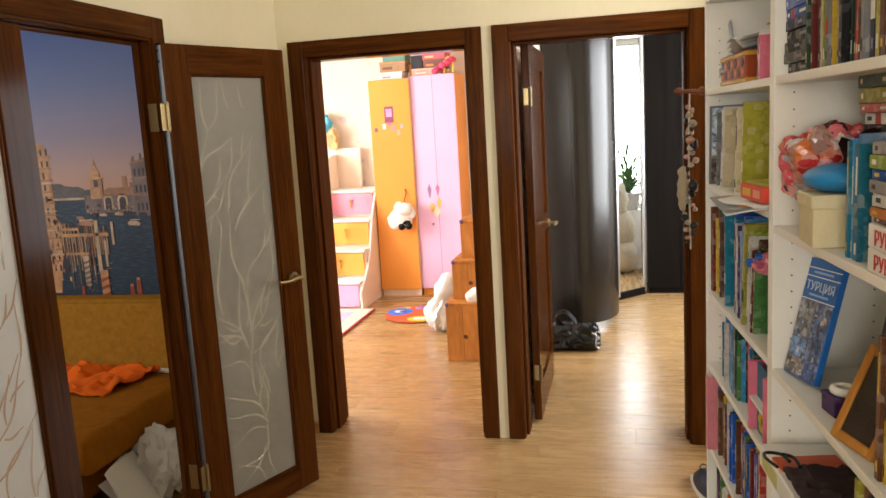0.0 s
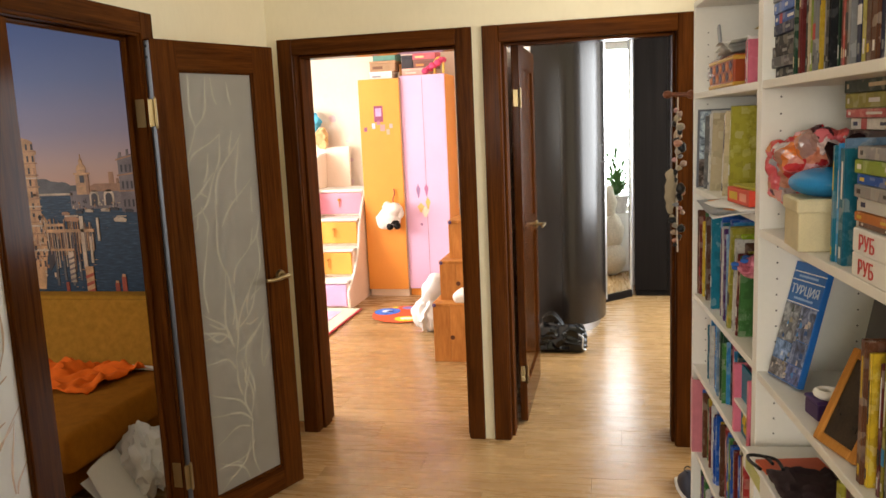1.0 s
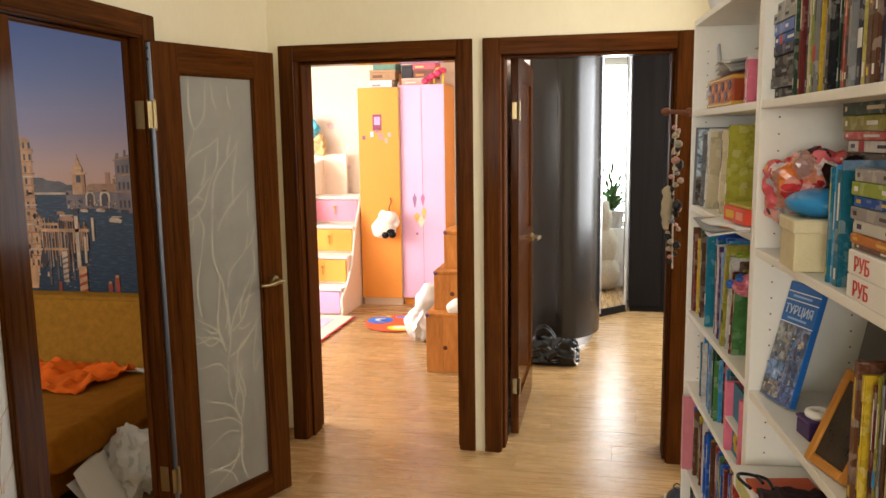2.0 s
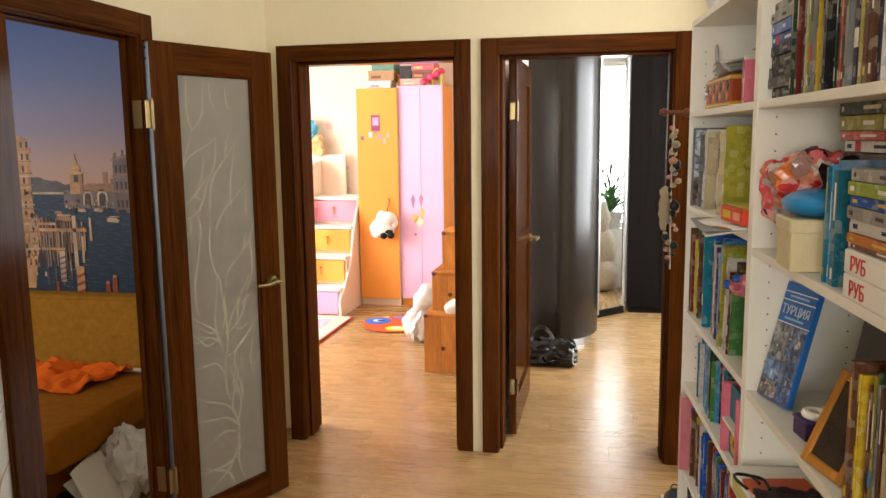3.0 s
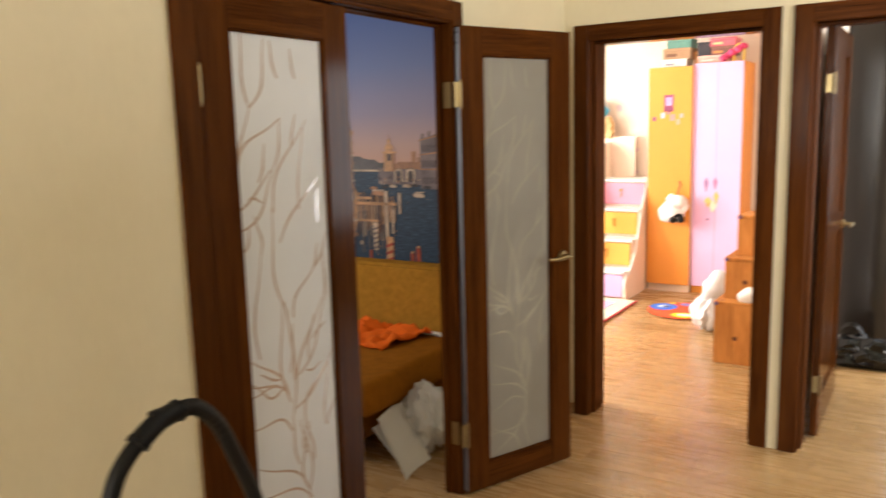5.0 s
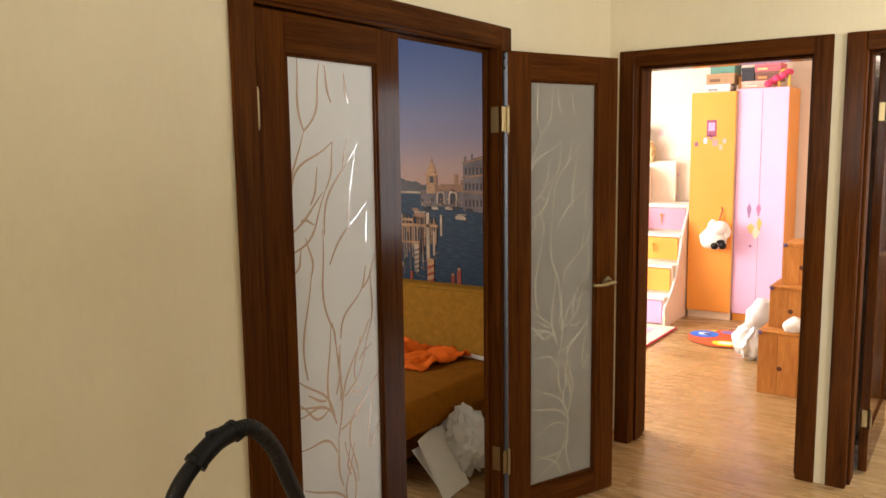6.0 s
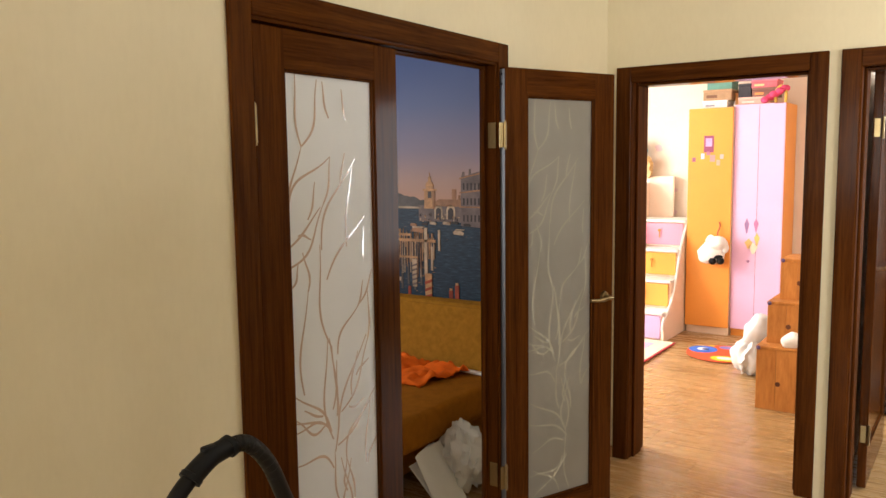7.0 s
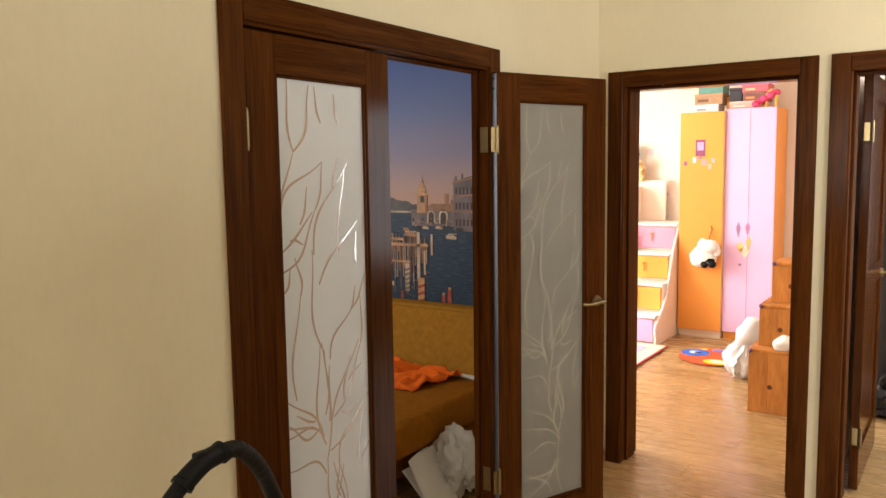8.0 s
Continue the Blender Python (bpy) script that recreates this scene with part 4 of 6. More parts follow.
zw = 2.087
carton("storage_box", -0.50, 7.30, zw, 0.22, 0.22, 0.045, (0.80, 0.78, 0.74), "white flat cardboard box on the orange wardrobe", (0.3, 0.3, 0.35))
carton("storage_box", -0.50, 7.32, zw + 0.068, 0.25, 0.24, 0.075, (0.42, 0.26, 0.15), "brown cardboard box on top of a white one", (0.2, 0.1, 0.06))
carton("storage_box", -0.47, 7.33, zw + 0.166, 0.22, 0.22, 0.06, (0.13, 0.30, 0.25), "green box on top of the brown box")
carton("storage_box", -0.235, 7.40, zw + 0.02, 0.10, 0.2, 0.09, (0.70, 0.35, 0.12), "orange toy box on the wardrobe")
carton("storage_box", -0.19, 7.33, 2.107 + 0.0, 0.27, 0.3, 0.04, (0.74, 0.45, 0.38), "pink and white flat game box", (0.75, 0.7, 0.65))
carton("storage_box", -0.20, 7.36, 2.107 + 0.063, 0.11, 0.26, 0.10, (0.05, 0.05, 0.06), "black box on the lilac wardrobe")
carton("storage_box", -0.08, 7.35, 2.107 + 0.063, 0.20, 0.26, 0.055, (0.24, 0.12, 0.10), "dark game box with coloured pictures", (0.7, 0.3, 0.1))
carton("storage_box", -0.09, 7.36, 2.107 + 0.141, 0.22, 0.24, 0.05, (0.65, 0.16, 0.20), "red and pink game box", (0.8, 0.6, 0.3))
bm = bmesh.new()
for k in range(9):
    ball(bm, (0.16 * (k / 8) + 0.01 * (k % 2), 0.03 * (k % 3), 0.03 + 0.012 * k + 0.01 * (k % 2)), (0.035, 0.03, 0.03), 2)
solid("pink_cloth_toy", bm, tint((0.72, 0.08, 0.20), 0.8), "crumpled pink fabric toy on the lilac wardrobe", "soft toy", pose(0.04, 7.31, 2.106), smooth=True)
bm = bmesh.new()
tube(bm, [(0, 0, 0.0), (0.0, 0, 0.10), (0.04, 0, 0.145), (0.08, 0, 0.10), (0.08, 0, 0.0)], 0.012)
solid("yellow_arch_toy", bm, tint((0.72, 0.50, 0.10)), "yellow arched plastic toy on the wardrobe", "toy", pose(0.125, 7.34, 2.107), smooth=True)

# staircase of drawers up to the loft bed
stairs = thing("drawer_staircase", (-1.12, 6.70, 0), "nursery staircase made of orange and pink drawers with pale sides", "staircase")
RISE, RUN, SW = 0.263, 0.20, 0.485
dr = [LILAC_DRAWER, YELLOW_DOOR, YELLOW_DOOR, PINK_DRAWER]
for k in range(4):
    y = RUN * k
    part("step_body", boxes((0, SW, y + 0.02, 1.06, RISE * k + 0.002, RISE * (k + 1) - 0.024), bevel=0.002), PEACH, stairs)
    part("tread", boxes((0, SW, y - 0.012, 1.06 if k == 3 else y + RUN + 0.03, RISE * (k + 1) - 0.023, RISE * (k + 1)), bevel=0.003), CEIL, stairs, "white tread")
    d_ob = part("drawer", boxes((0.02, SW - 0.02, y - 0.002, y + 0.018, RISE * k + 0.025, RISE * (k + 1) - 0.032), bevel=0.003), dr[k], stairs)
    bm = bmesh.new()
    cyl(bm, (SW / 2, y - 0.002, RISE * (k + 0.62)), (SW / 2, y - 0.022, RISE * (k + 0.62)), 0.010, 0.014, 14)
    box(bm, SW / 2 - 0.004, SW / 2 + 0.004, y - 0.02, y - 0.012, RISE * (k + 0.35), RISE * (k + 0.62))
    part("knob", bm, ORANGE_WOOD, d_ob)
for sx, lift in ((SW, 0.09), (-0.02, 0.30)):
    prof = [(-0.03, 0.0), (-0.03, 0.10)]
    for i in range(13):
        t = i / 12
        prof.append((-0.02 + 0.78 * t + 0.06 * math.sin(t * math.pi * 2), 0.12 + lift * 0.6 + (0.95 + lift * 0.4) * (t ** 1.15)))
    prof += [(1.06, prof[-1][1] + 0.02), (1.06, 0.0)]
    bm = bmesh.new()
    outline(bm, prof, "x", sx, sx + 0.02)
    bmesh.ops.bevel(bm, geom=list(bm.edges), offset=0.002, segments=1, affect="EDGES")
    side = part("side_panel", bm, PEACH, stairs, "peach side panel with a curved white edge")
    bm = bmesh.new()
    tube(bm, [(sx + 0.01, p[0] - 0.004, p[1] + 0.004) for p in prof[1:-1]], 0.012, 8, 3)
    part("edge_band", bm, CEIL, side)

bed = thing("loft_bed_end", (-1.63, 6.76, 0), "peach loft bed end board beside the staircase", "bed")
part("post", boxes((0.52, 0.60, 0, 0.06, 0, 1.75), bevel=0.004), PEACH, bed)
part("end_board", boxes((0.0, 0.76, 0.90, 0.93, 0, 1.46), bevel=0.006), PEACH, bed)
for c, nm, mat, lab, seed in (((-1.235, 7.66, 1.66), "blue_soft_toy", tint((0.10, 0.42, 0.62), 0.9), "small blue plush toy on the loft bed", 2.0), ((-1.15, 7.64, 1.50), "yellow_soft_toy", tint((0.62, 0.42, 0.20), 0.9), "small yellow-brown plush toy on the loft bed", 5.0)):
    bm = bmesh.new()
    ball(bm, (0, 0, 0.05), (0.075, 0.05, 0.10), 4)
    crumple(bm, 0.05, 9, seed)
    crumple(bm, 0.018, 26, seed)
    solid(nm, bm, mat, lab, "soft toy", pose(*c), smooth=True)

# faint flowers of the nursery wallpaper
wp = thing("wallpaper_flowers", (0, 7.779, 0), "faint pink printed flowers on the pale nursery wall", "wall decoration")
FLOWER = plain("faint_pink_print", (0.72, 0.52, 0.54), 0.6, vary=0.1, bump=0)
rng = random.Random(9)
for i in range(26):
    x, z = -1.35 + 0.22 * (i % 4) + rng.uniform(-0.06, 0.06), 0.9 + 0.22 * (i // 4) + rng.uniform(-0.06, 0.06)
    bm = bmesh.new()
    for k in range(3):
        cx, cz, r = x + rng.uniform(-0.03, 0.03), z + rng.uniform(-0.02, 0.02), rng.uniform(0.018, 0.035)
        outline(bm, [(cx + r * 1.3 * math.cos(a), cz + r * 0.75 * math.sin(a)) for a in [j * math.pi / 6 for j in range(12)]], "y", -0.0016 - 0.0003 * k, -0.0002)
    part("flower", bm, FLOWER, wp)

# pine step boxes
def pine_box(name, x0, x1, y0, y1, z0, z1, label):
    root = thing(name, (x0, y0, z0), label, "wooden box", "stacked pine boxes")
    w, d, h = x1 - x0, y1 - y0, z1 - z0
    n = 4
    for k in range(n):
        part("board", boxes((w * k / n + 0.0006, w * (k + 1) / n - 0.0006, 0, 0.018, 0.0, h - 0.021), bevel=0.0015), PINE, root)
    part("side", boxes((0, 0.018, 0.019, d, 0, h - 0.021), bevel=0.002), PINE, root)
    part("side", boxes((w - 0.018, w, 0.019, d, 0, h - 0.021), bevel=0.002), PINE, root)
    part("top", boxes((-0.004, w + 0.004, -0.004, d, h - 0.02, h), bevel=0.003), PINE, root)
    bm = bmesh.new()
    cyl(bm, (w * 0.28, -0.0008, h * 0.42), (w * 0.28, 0.004, h * 0.42), 0.016, n=18)
    part("knot_hole", bm, tint((0.12, 0.035, 0.01)), root)
    bm = bmesh.new()
    ball(bm, (0.012, -0.004, h - 0.012), 0.014, 2)
    part("corner_cap", bm, tint((0.10, 0.06, 0.16)), root, "dark violet corner cap")


pine_box("pine_box", 0.50, 0.98, 5.18, 5.58, 0.0, 0.415, "knotty pine box, lowest of a stepped stack")
pine_box("pine_box", 0.535, 1.0, 5.30, 5.70, 0.415 + 0.0, 0.69, "knotty pine box in the middle of a stepped stack")
pine_box("pine_box", 0.585, 1.0, 5.42, 5.75, 0.69, 0.96, "knotty pine box on top of a stepped stack")
bm = bmesh.new()
ball(bm, (0, 0, 0.05), (0.06, 0.05, 0.05), 3)
crumple(bm, 0.02, 14)
solid("crumpled_tissue", bm, PAPER, "crumpled white tissue on the lowest pine box", "tissue", pose(0.70, 5.235, 0.405), smooth=True)

plastic_bag("white_carrier_bag", pose(0.25, 6.0, 0.0, 0, 12, 0), (0.115, 0.115, 0.18), BAGWHITE, "stuffed white carrier bag leaning by the pine boxes", 6.0, ridge=0.16)
bm = bmesh.new()
ball(bm, (0, 0, 0.0), (0.085, 0.08, 0.15), 3)
crumple(bm, 0.03, 11, 3)
solid("white_bag_top", bm, BAGWHITE, "gathered white plastic bag end resting on the carrier bag", "bag", pose(0.315, 6.0, 0.34, 0, 25, 0), smooth=True)

# play mat and rug
mat_root = thing("round_play_mat", pose(-0.07, 6.50, 0.0) @ Matrix.Diagonal((0.82, 0.82, 1, 1)), "round red play mat with blue and yellow pictures", "play mat")


def disc(name, x, y, rx, ry, z, colour, label="", bump=0.0):
    bm = bmesh.new()
    outline(bm, [(x + rx * math.cos(a) * (1 + bump * math.sin(5 * a)), y + ry * math.sin(a) * (1 + bump * math.cos(4 * a))) for a in [k * math.pi / 24 for k in range(48)]], "z", z - 0.0022, z)
    part(name, bm, tint(colour, 0.7), mat_root, label)


disc("mat_base", 0.02, 0.0, 0.36, 0.36, 0.012, (0.80, 0.10, 0.035), bump=0.03)
disc("mat_picture", -0.20, 0.08, 0.14, 0.15, 0.015, (0.05, 0.16, 0.62))
disc("mat_picture", -0.20, 0.08, 0.06, 0.05, 0.018, (0.7, 0.75, 0.8))
disc("mat_picture", -0.17, 0.07, 0.035, 0.03, 0.0205, (0.03, 0.05, 0.2))
disc("mat_picture", 0.10, -0.22, 0.14, 0.10, 0.015, (0.80, 0.60, 0.03))
disc("mat_picture", 0.10, -0.22, 0.08, 0.05, 0.018, (0.75, 0.75, 0.7))
disc("mat_picture", 0.0, 0.26, 0.08, 0.06, 0.015, (0.25, 0.2, 0.5))
disc("mat_picture", -0.16, 0.27, 0.03, 0.03, 0.015, (0.8, 0.65, 0.05))
disc("mat_picture", 0.22, 0.12, 0.09, 0.08, 0.015, (0.75, 0.6, 0.5))
rug = thing("nursery_rug", (-1.75, 5.2, 0.0), "pale pink and green nursery rug with a red border", "rug")
part("nap", boxes((0, 1.23, 0, 1.47, 0.0085, 0.018), bevel=0.003), plain("pale_green_pile", (0.62, 0.66, 0.5), 0.95, vary=0.15, scale=30, bump=0.5), rug)
part("border", boxes((1.232, 1.248, 0, 1.47, 0.0085, 0.019), bevel=0.003), tint((0.55, 0.06, 0.08), 0.9), rug, "red woven border")
part("pattern", boxes((0.2, 1.1, 0.2, 1.34, 0.0182, 0.0205)), plain("pink_pile", (0.78, 0.42, 0.58), 0.95, vary=0.3, scale=12, bump=0.5), rug, "pink patterned middle")

# ---- dressing room ----
cw = thing("curved_wardrobe", (1.152, 5.90, 0), "dark brown glossy wardrobe with a rounded end door", "wardrobe")
R = 0.43


def curve_profile(off, n=18):
    pts = [(0.0, off), (0.20, off)]
    for i in range(n + 1):
        a = -math.pi / 2 + (math.pi / 2) * i / n
        pts.append((0.20 + (R - 0.11 - off) * math.cos(a), R + (R - off) * math.sin(a)))
    return pts


bm = bmesh.new()
outline(bm, curve_profile(0.02) + [(0.09 + R - 0.02, 0.6), (0.0, 0.6)], "z", 0.07, 2.42)
part("body", bm, WENGE_FLAT, cw)
bm = bmesh.new()
outline(bm, curve_profile(0.05) + [(0.09 + R - 0.05, 0.6), (0.0, 0.6)], "z", 0.0, 0.069)
part("plinth", bm, STEEL, cw, "metallic grey plinth")


def door_slice(pts):
    bm = bmesh.new()
    inner = []
    for i, p in enumerate(pts):
        a, b = Vector(pts[max(0, i - 1)]), Vector(pts[min(len(pts) - 1, i + 1)])
        d = (b - a).normalized()
        inner.append((p[0] - d.y * 0.017, p[1] + d.x * 0.017))
    outline(bm, list(pts) + list(reversed(inner)), "z", 0.075, 2.41)
    return bm


prof = curve_profile(0.0, 30)
part("door", door_slice([(0.003, 0.0), (0.10, 0.0), (0.199, 0.0)]), WENGE, cw, smooth=False)
curved = part("curved_door", door_slice([(0.2015, 0.0)] + [p for p in prof[2:] if p[0] >= 0.2105]), WENGE, cw, "curved glossy dark door", smooth=True)
bm = bmesh.new()
tube(bm, [(0.518, 0.36, 1.30), (0.55, 0.355, 1.30), (0.55, 0.355, 1.42), (0.518, 0.36, 1.42)], 0.006)
part("handle", bm, STEEL, curved, smooth=True)

mw = thing("mirror_door_wardrobe", (1.662, 7.01, 0), "corner wardrobe with a tall angled mirror door", "wardrobe")
ang = radians(46.5)
e = Vector((math.cos(ang), math.sin(ang)))
nn = Vector((-e.y, e.x))


def slab(s0, s1, d0, d1, z0, z1, bm=None):
    bm = bm or bmesh.new()
    q = [(e * s0 + nn * d0), (e * s1 + nn * d0), (e * s1 + nn * d1), (e * s0 + nn * d1)]
    outline(bm, [(p.x, p.y) for p in q], "z", z0, z1)
    return bm


part("mirror_pane", slab(0.018, 0.338, 0.0, 0.006, 0.07, 2.38), MIRROR, mw, "tall mirror pane")
part("backing", slab(0.0, 0.356, 0.008, 0.03, 0.03, 2.42), WENGE_FLAT, mw)
for s0, s1 in ((0.0, 0.018), (0.338, 0.356)):
    part("metal_rail", slab(s0, s1, -0.012, 0.006, 0.03, 2.42), STEEL, mw, "slim metal frame rail")
part("bottom_rail", slab(0.018, 0.338, -0.012, 0.006, 0.03, 0.068), WENGE_FLAT, mw)
part("plinth", slab(0.0, 0.356, 0.0, 0.03, 0.0, 0.03), WENGE_FLAT, mw)
dw = thing("dark_panel_wardrobe", (1.925, 7.285, 0), "tall dark brown flat-fronted wardrobe", "wardrobe")
part("body", boxes((0.02, 0.58, 0.02, 0.48, 0.05, 2.42)), WENGE_FLAT, dw)
for k in range(2):
    part("door", boxes((0.005 + 0.29 * k, 0.292 + 0.29 * k, 0.0, 0.019, 0.05, 2.42), bevel=0.002), WENGE_FLAT, dw)
part("plinth", boxes((0.02, 0.58, 0.012, 0.48, 0, 0.049)), WENGE_FLAT, dw)

# black handbag on the floor
hb = thing("black_handbag", (1.365, 5.50, 0), "shiny black handbag slumped on the dressing room floor", "handbag")
bm = bmesh.new()
box(bm, -0.165, 0.165, -0.08, 0.08, 0.0, 0.19, 0.03, 2)
bmesh.ops.subdivide_edges(bm, edges=[e for e in bm.edges if e.calc_length() > 0.05], cuts=14, use_grid_fill=True)
for v in bm.verts:
    if v.co.z > 0.03:
        v.co += noise.noise_vector(v.co * 11) * 0.030 + noise.noise_vector(v.co * 30) * 0.016 + noise.noise_vector(v.co * 62) * 0.006
        v.co.y *= 1 - 1.6 * (v.co.z - 0.03)
    v.co.z = max(v.co.z, 0.0085)
part("body", bm, RUBBER_BAG, hb, smooth=True)
for s in (-0.03, 0.03):
    bm = bmesh.new()
    tube(bm, [(-0.12, s, 0.16), (-0.13, s * 1.2, 0.24), (-0.06, s * 1.3, 0.27), (0.02, s, 0.17)], 0.006)
    part("strap", bm, RUBBER_BAG, hb, smooth=True)
bm = bmesh.new()
tube(bm, [(0.12, -0.085, 0.14), (0.15, -0.09, 0.12), (0.145, -0.092, 0.05), (0.165, -0.08, 0.03)], 0.006)
part("buckle", bm, STEEL, hb, smooth=True)

# by the window, seen in the mirror
wt = thing("window_plant", (3.28, 7.22, 0.0), "green potted plant on a white stand near the window", "plant")
bm = bmesh.new()
cyl(bm, (0, 0, 0.0), (0, 0, 0.62), 0.16, 0.14, 20)
part("stand", bm, CEIL, wt)
bm = bmesh.new()
cyl(bm, (0, 0, 0.62), (0, 0, 0.80), 0.10, 0.13, 20)
part("pot", bm, tint((0.55, 0.52, 0.5)), wt)
bm = bmesh.new()
rng = random.Random(3)
for k in range(260):
    a, el, l = rng.uniform(0, 6.28), rng.uniform(0.1, 1.5), rng.uniform(0.12, 0.55)
    tip = Vector((math.cos(a) * math.cos(el), math.sin(a) * math.cos(el), math.sin(el))) * l
    c = Vector((0, 0, 0.8)) + tip * rng.uniform(0.3, 1)
    side = Vector((-math.sin(a), math.cos(a), 0)) * 0.02
    d = tip.normalized() * 0.06
    vs = [bm.verts.new(c - d), bm.verts.new(c + side), bm.verts.new(c + d + Vector((0, 0, -0.012))), bm.verts.new(c - side)]
    bm.faces.new(vs)
part("leaves", bm, plain("green_leaves", (0.07, 0.15, 0.04), 0.5, vary=0.4), wt)
bm = bmesh.new()
for c, r in (((0, 0, 0.18), (0.17, 0.17, 0.20)), ((0, 0, 0.45), (0.15, 0.15, 0.22)), ((0, -0.02, 0.76), (0.10, 0.10, 0.20))):
    ball(bm, c, r, 3)
crumple(bm, 0.03, 16)
solid("cream_fur_throw", bm, plain("cream_fur", (0.74, 0.66, 0.52), 0.95, vary=0.2, scale=50, bump=0.9, sheen=0.4), "cream fluffy throw heaped near the window", "throw", pose(2.98, 7.12, 0.0), smooth=True)

# ---- bookcases ----
SKEW = 4.2
BC = pose(1.989, 2.926, 0, 0, 0, -90 + SKEW)   # local x runs along the fronts towards the near end, y into the wall
UNIT, DEEP = 0.865, 0.285


def bookcase(name, s0, shelves, label):
    root = thing(name, BC @ Matrix.Translation((s0, 0, 0)), label, "bookcase", "white bookcases")
    for a, b in ((0, 0.019), (UNIT - 0.019, UNIT)):
        side = part("side", boxes((a, b, 0, DEEP, 0, 2.005), bevel=0.0015), WHITE, root)
        inner = b + 0.0006 if a == 0 else a - 0.0006
        for y in (0.045, DEEP - 0.05):
            bm = bmesh.new()
            for k in range(44):
                z = 0.18 + 0.04 * k
                cyl(bm, (inner - 0.001, y, z), (inner + 0.001, y, z), 0.0022, n=8)
            tagged(part("peg_holes", bm, tint((0.10, 0.09, 0.08)), side, "small dark shelf peg holes"), kind="stuff")
    part("top", boxes((0.019, UNIT - 0.019, 0, DEEP, 1.985, 2.005), bevel=0.0015), WHITE, root)
    part("back", boxes((0.019, UNIT - 0.019, DEEP - 0.006, DEEP, 0.0, 1.985)), WHITE, root)
    part("plinth", boxes((0.019, UNIT - 0.019, 0.01, 0.026, 0.0085, 0.08)), WHITE, root)
    for z in shelves:
        part("shelf", boxes((0.0195, UNIT - 0.0195, 0.002, DEEP - 0.007, z - 0.02, z), bevel=0.0015), WHITE, root)
    return root


A_Z = (1.70, 1.375, 0.995, 0.73, 0.42, 0.10)
B_Z = (1.70, 1.345, 0.985, 0.735, 0.42, 0.10)
bookcase("bookcase", 0.0, A_Z, "white laminate bookcase crowded with books and keepsakes")
bookcase("bookcase", UNIT + 0.002, B_Z, "white laminate bookcase with peg holes, stacks and frames")
rng = random.Random(21)

COLOURS = {
    "red": (0.45, 0.035, 0.03), "dark red": (0.16, 0.02, 0.018), "brown": (0.12, 0.045, 0.02), "blue": (0.012, 0.10, 0.46), "sky blue": (0.05, 0.30, 0.62),
    "navy": (0.012, 0.02, 0.075), "teal": (0.01, 0.17, 0.26), "green": (0.06, 0.20, 0.05), "lime": (0.30, 0.42, 0.02), "dark green": (0.012, 0.06, 0.03), "yellow": (0.62, 0.42, 0.03),
    "olive": (0.40, 0.37, 0.045), "orange": (0.66, 0.20, 0.015), "pink": (0.66, 0.16, 0.24), "white": (0.72, 0.70, 0.66), "cream": (0.62, 0.52, 0.33), "grey": (0.22, 0.22, 0.22), "black": (0.012, 0.012, 0.014), "violet": (0.10, 0.03, 0.16), "pale blue": (0.22, 0.36, 0.55)}
INK = {"black": "grey", "navy": "grey", "grey": "black", "white": "navy", "cream": "brown", "yellow": "navy", "pale blue": "navy", "pink": "white", "sky blue": "white"}


def book(m, t, h, d, colour, group="", state="standing"):
    """A book whose spine is at y = 0, thickness along x and height along z."""
    root = thing("book", m, f"{colour} book with a printed spine {state} on the shelf", "book", group)
    bm = bmesh.new()
    box(bm, 0, t, 0, 0.003, 0, h, 0.0012)
    box(bm, 0, 0.0022, 0.003, d, 0, h)
    box(bm, t - 0.0022, t, 0.003, d, 0, h)
    part("cover", bm, shared_cover(colour, COLOURS[colour]), root)
    part("page_block", boxes((0.0023, t - 0.0023, 0.0031, d - 0.004, 0.004, h - 0.004)), PAGES, root)
    ink = tint(COLOURS[INK.get(colour, rng.choice(("cream", "white", "yellow", "white")))])
    if t > 0.007:
        a = rng.uniform(0.45, 0.65)
        part("spine_title", boxes((t * 0.36, t * 0.64, -0.0006, 0.0006, h * a, h * rng.uniform(a + 0.12, 0.93))), ink, root)
        part("spine_title", boxes((t * 0.32, t * 0.68, -0.0006, 0.0006, h * 0.06, h * rng.uniform(0.09, 0.16))), ink, root)
        if rng.random() < 0.2:
            part("spine_band", boxes((0.0005, t - 0.0005, -0.0005, 0.0006, h * 0.24, h * 0.36)), tint(COLOURS[rng.choice(("red", "white", "sky blue", "yellow", "black"))]), root)
    return root


def at(unit, s, y, z, lean=0.0, turn=0.0, back=0.0):
    return BC @ Matrix.Translation((s + unit * (UNIT + 0.002), y, z)) @ pose(0, 0, 0, back, lean, turn)


def row(unit, z, s, rows, group):
    """A row of upright books: (colour, thickness, height, lean in degrees)."""
    if len(rows) > 10:
        again = list(rows)
        rng.shuffle(again)
        rows = [r for pair in zip(rows, again) for r in pair]
    for colour, t, h, lean in rows:
        t *= 0.58 if len(rows) > 10 else 0.75
        h *= rng.uniform(0.93, 1.0)
        rad = radians(lean)
        y = 0.012 + rng.uniform(0, 0.034)
        lift = t * math.sin(-rad) if lean < 0 else 0.0
        book(at(unit, s, y, z + 0.0006 + max(0, lift), lean), t, h, min(0.24, h * rng.uniform(0.68, 0.8)), colour, group, "leaning" if abs(lean) > 3 else "standing")
        s += t * math.cos(rad) + 0.0012 + rng.uniform(0, 0.002)
    return s


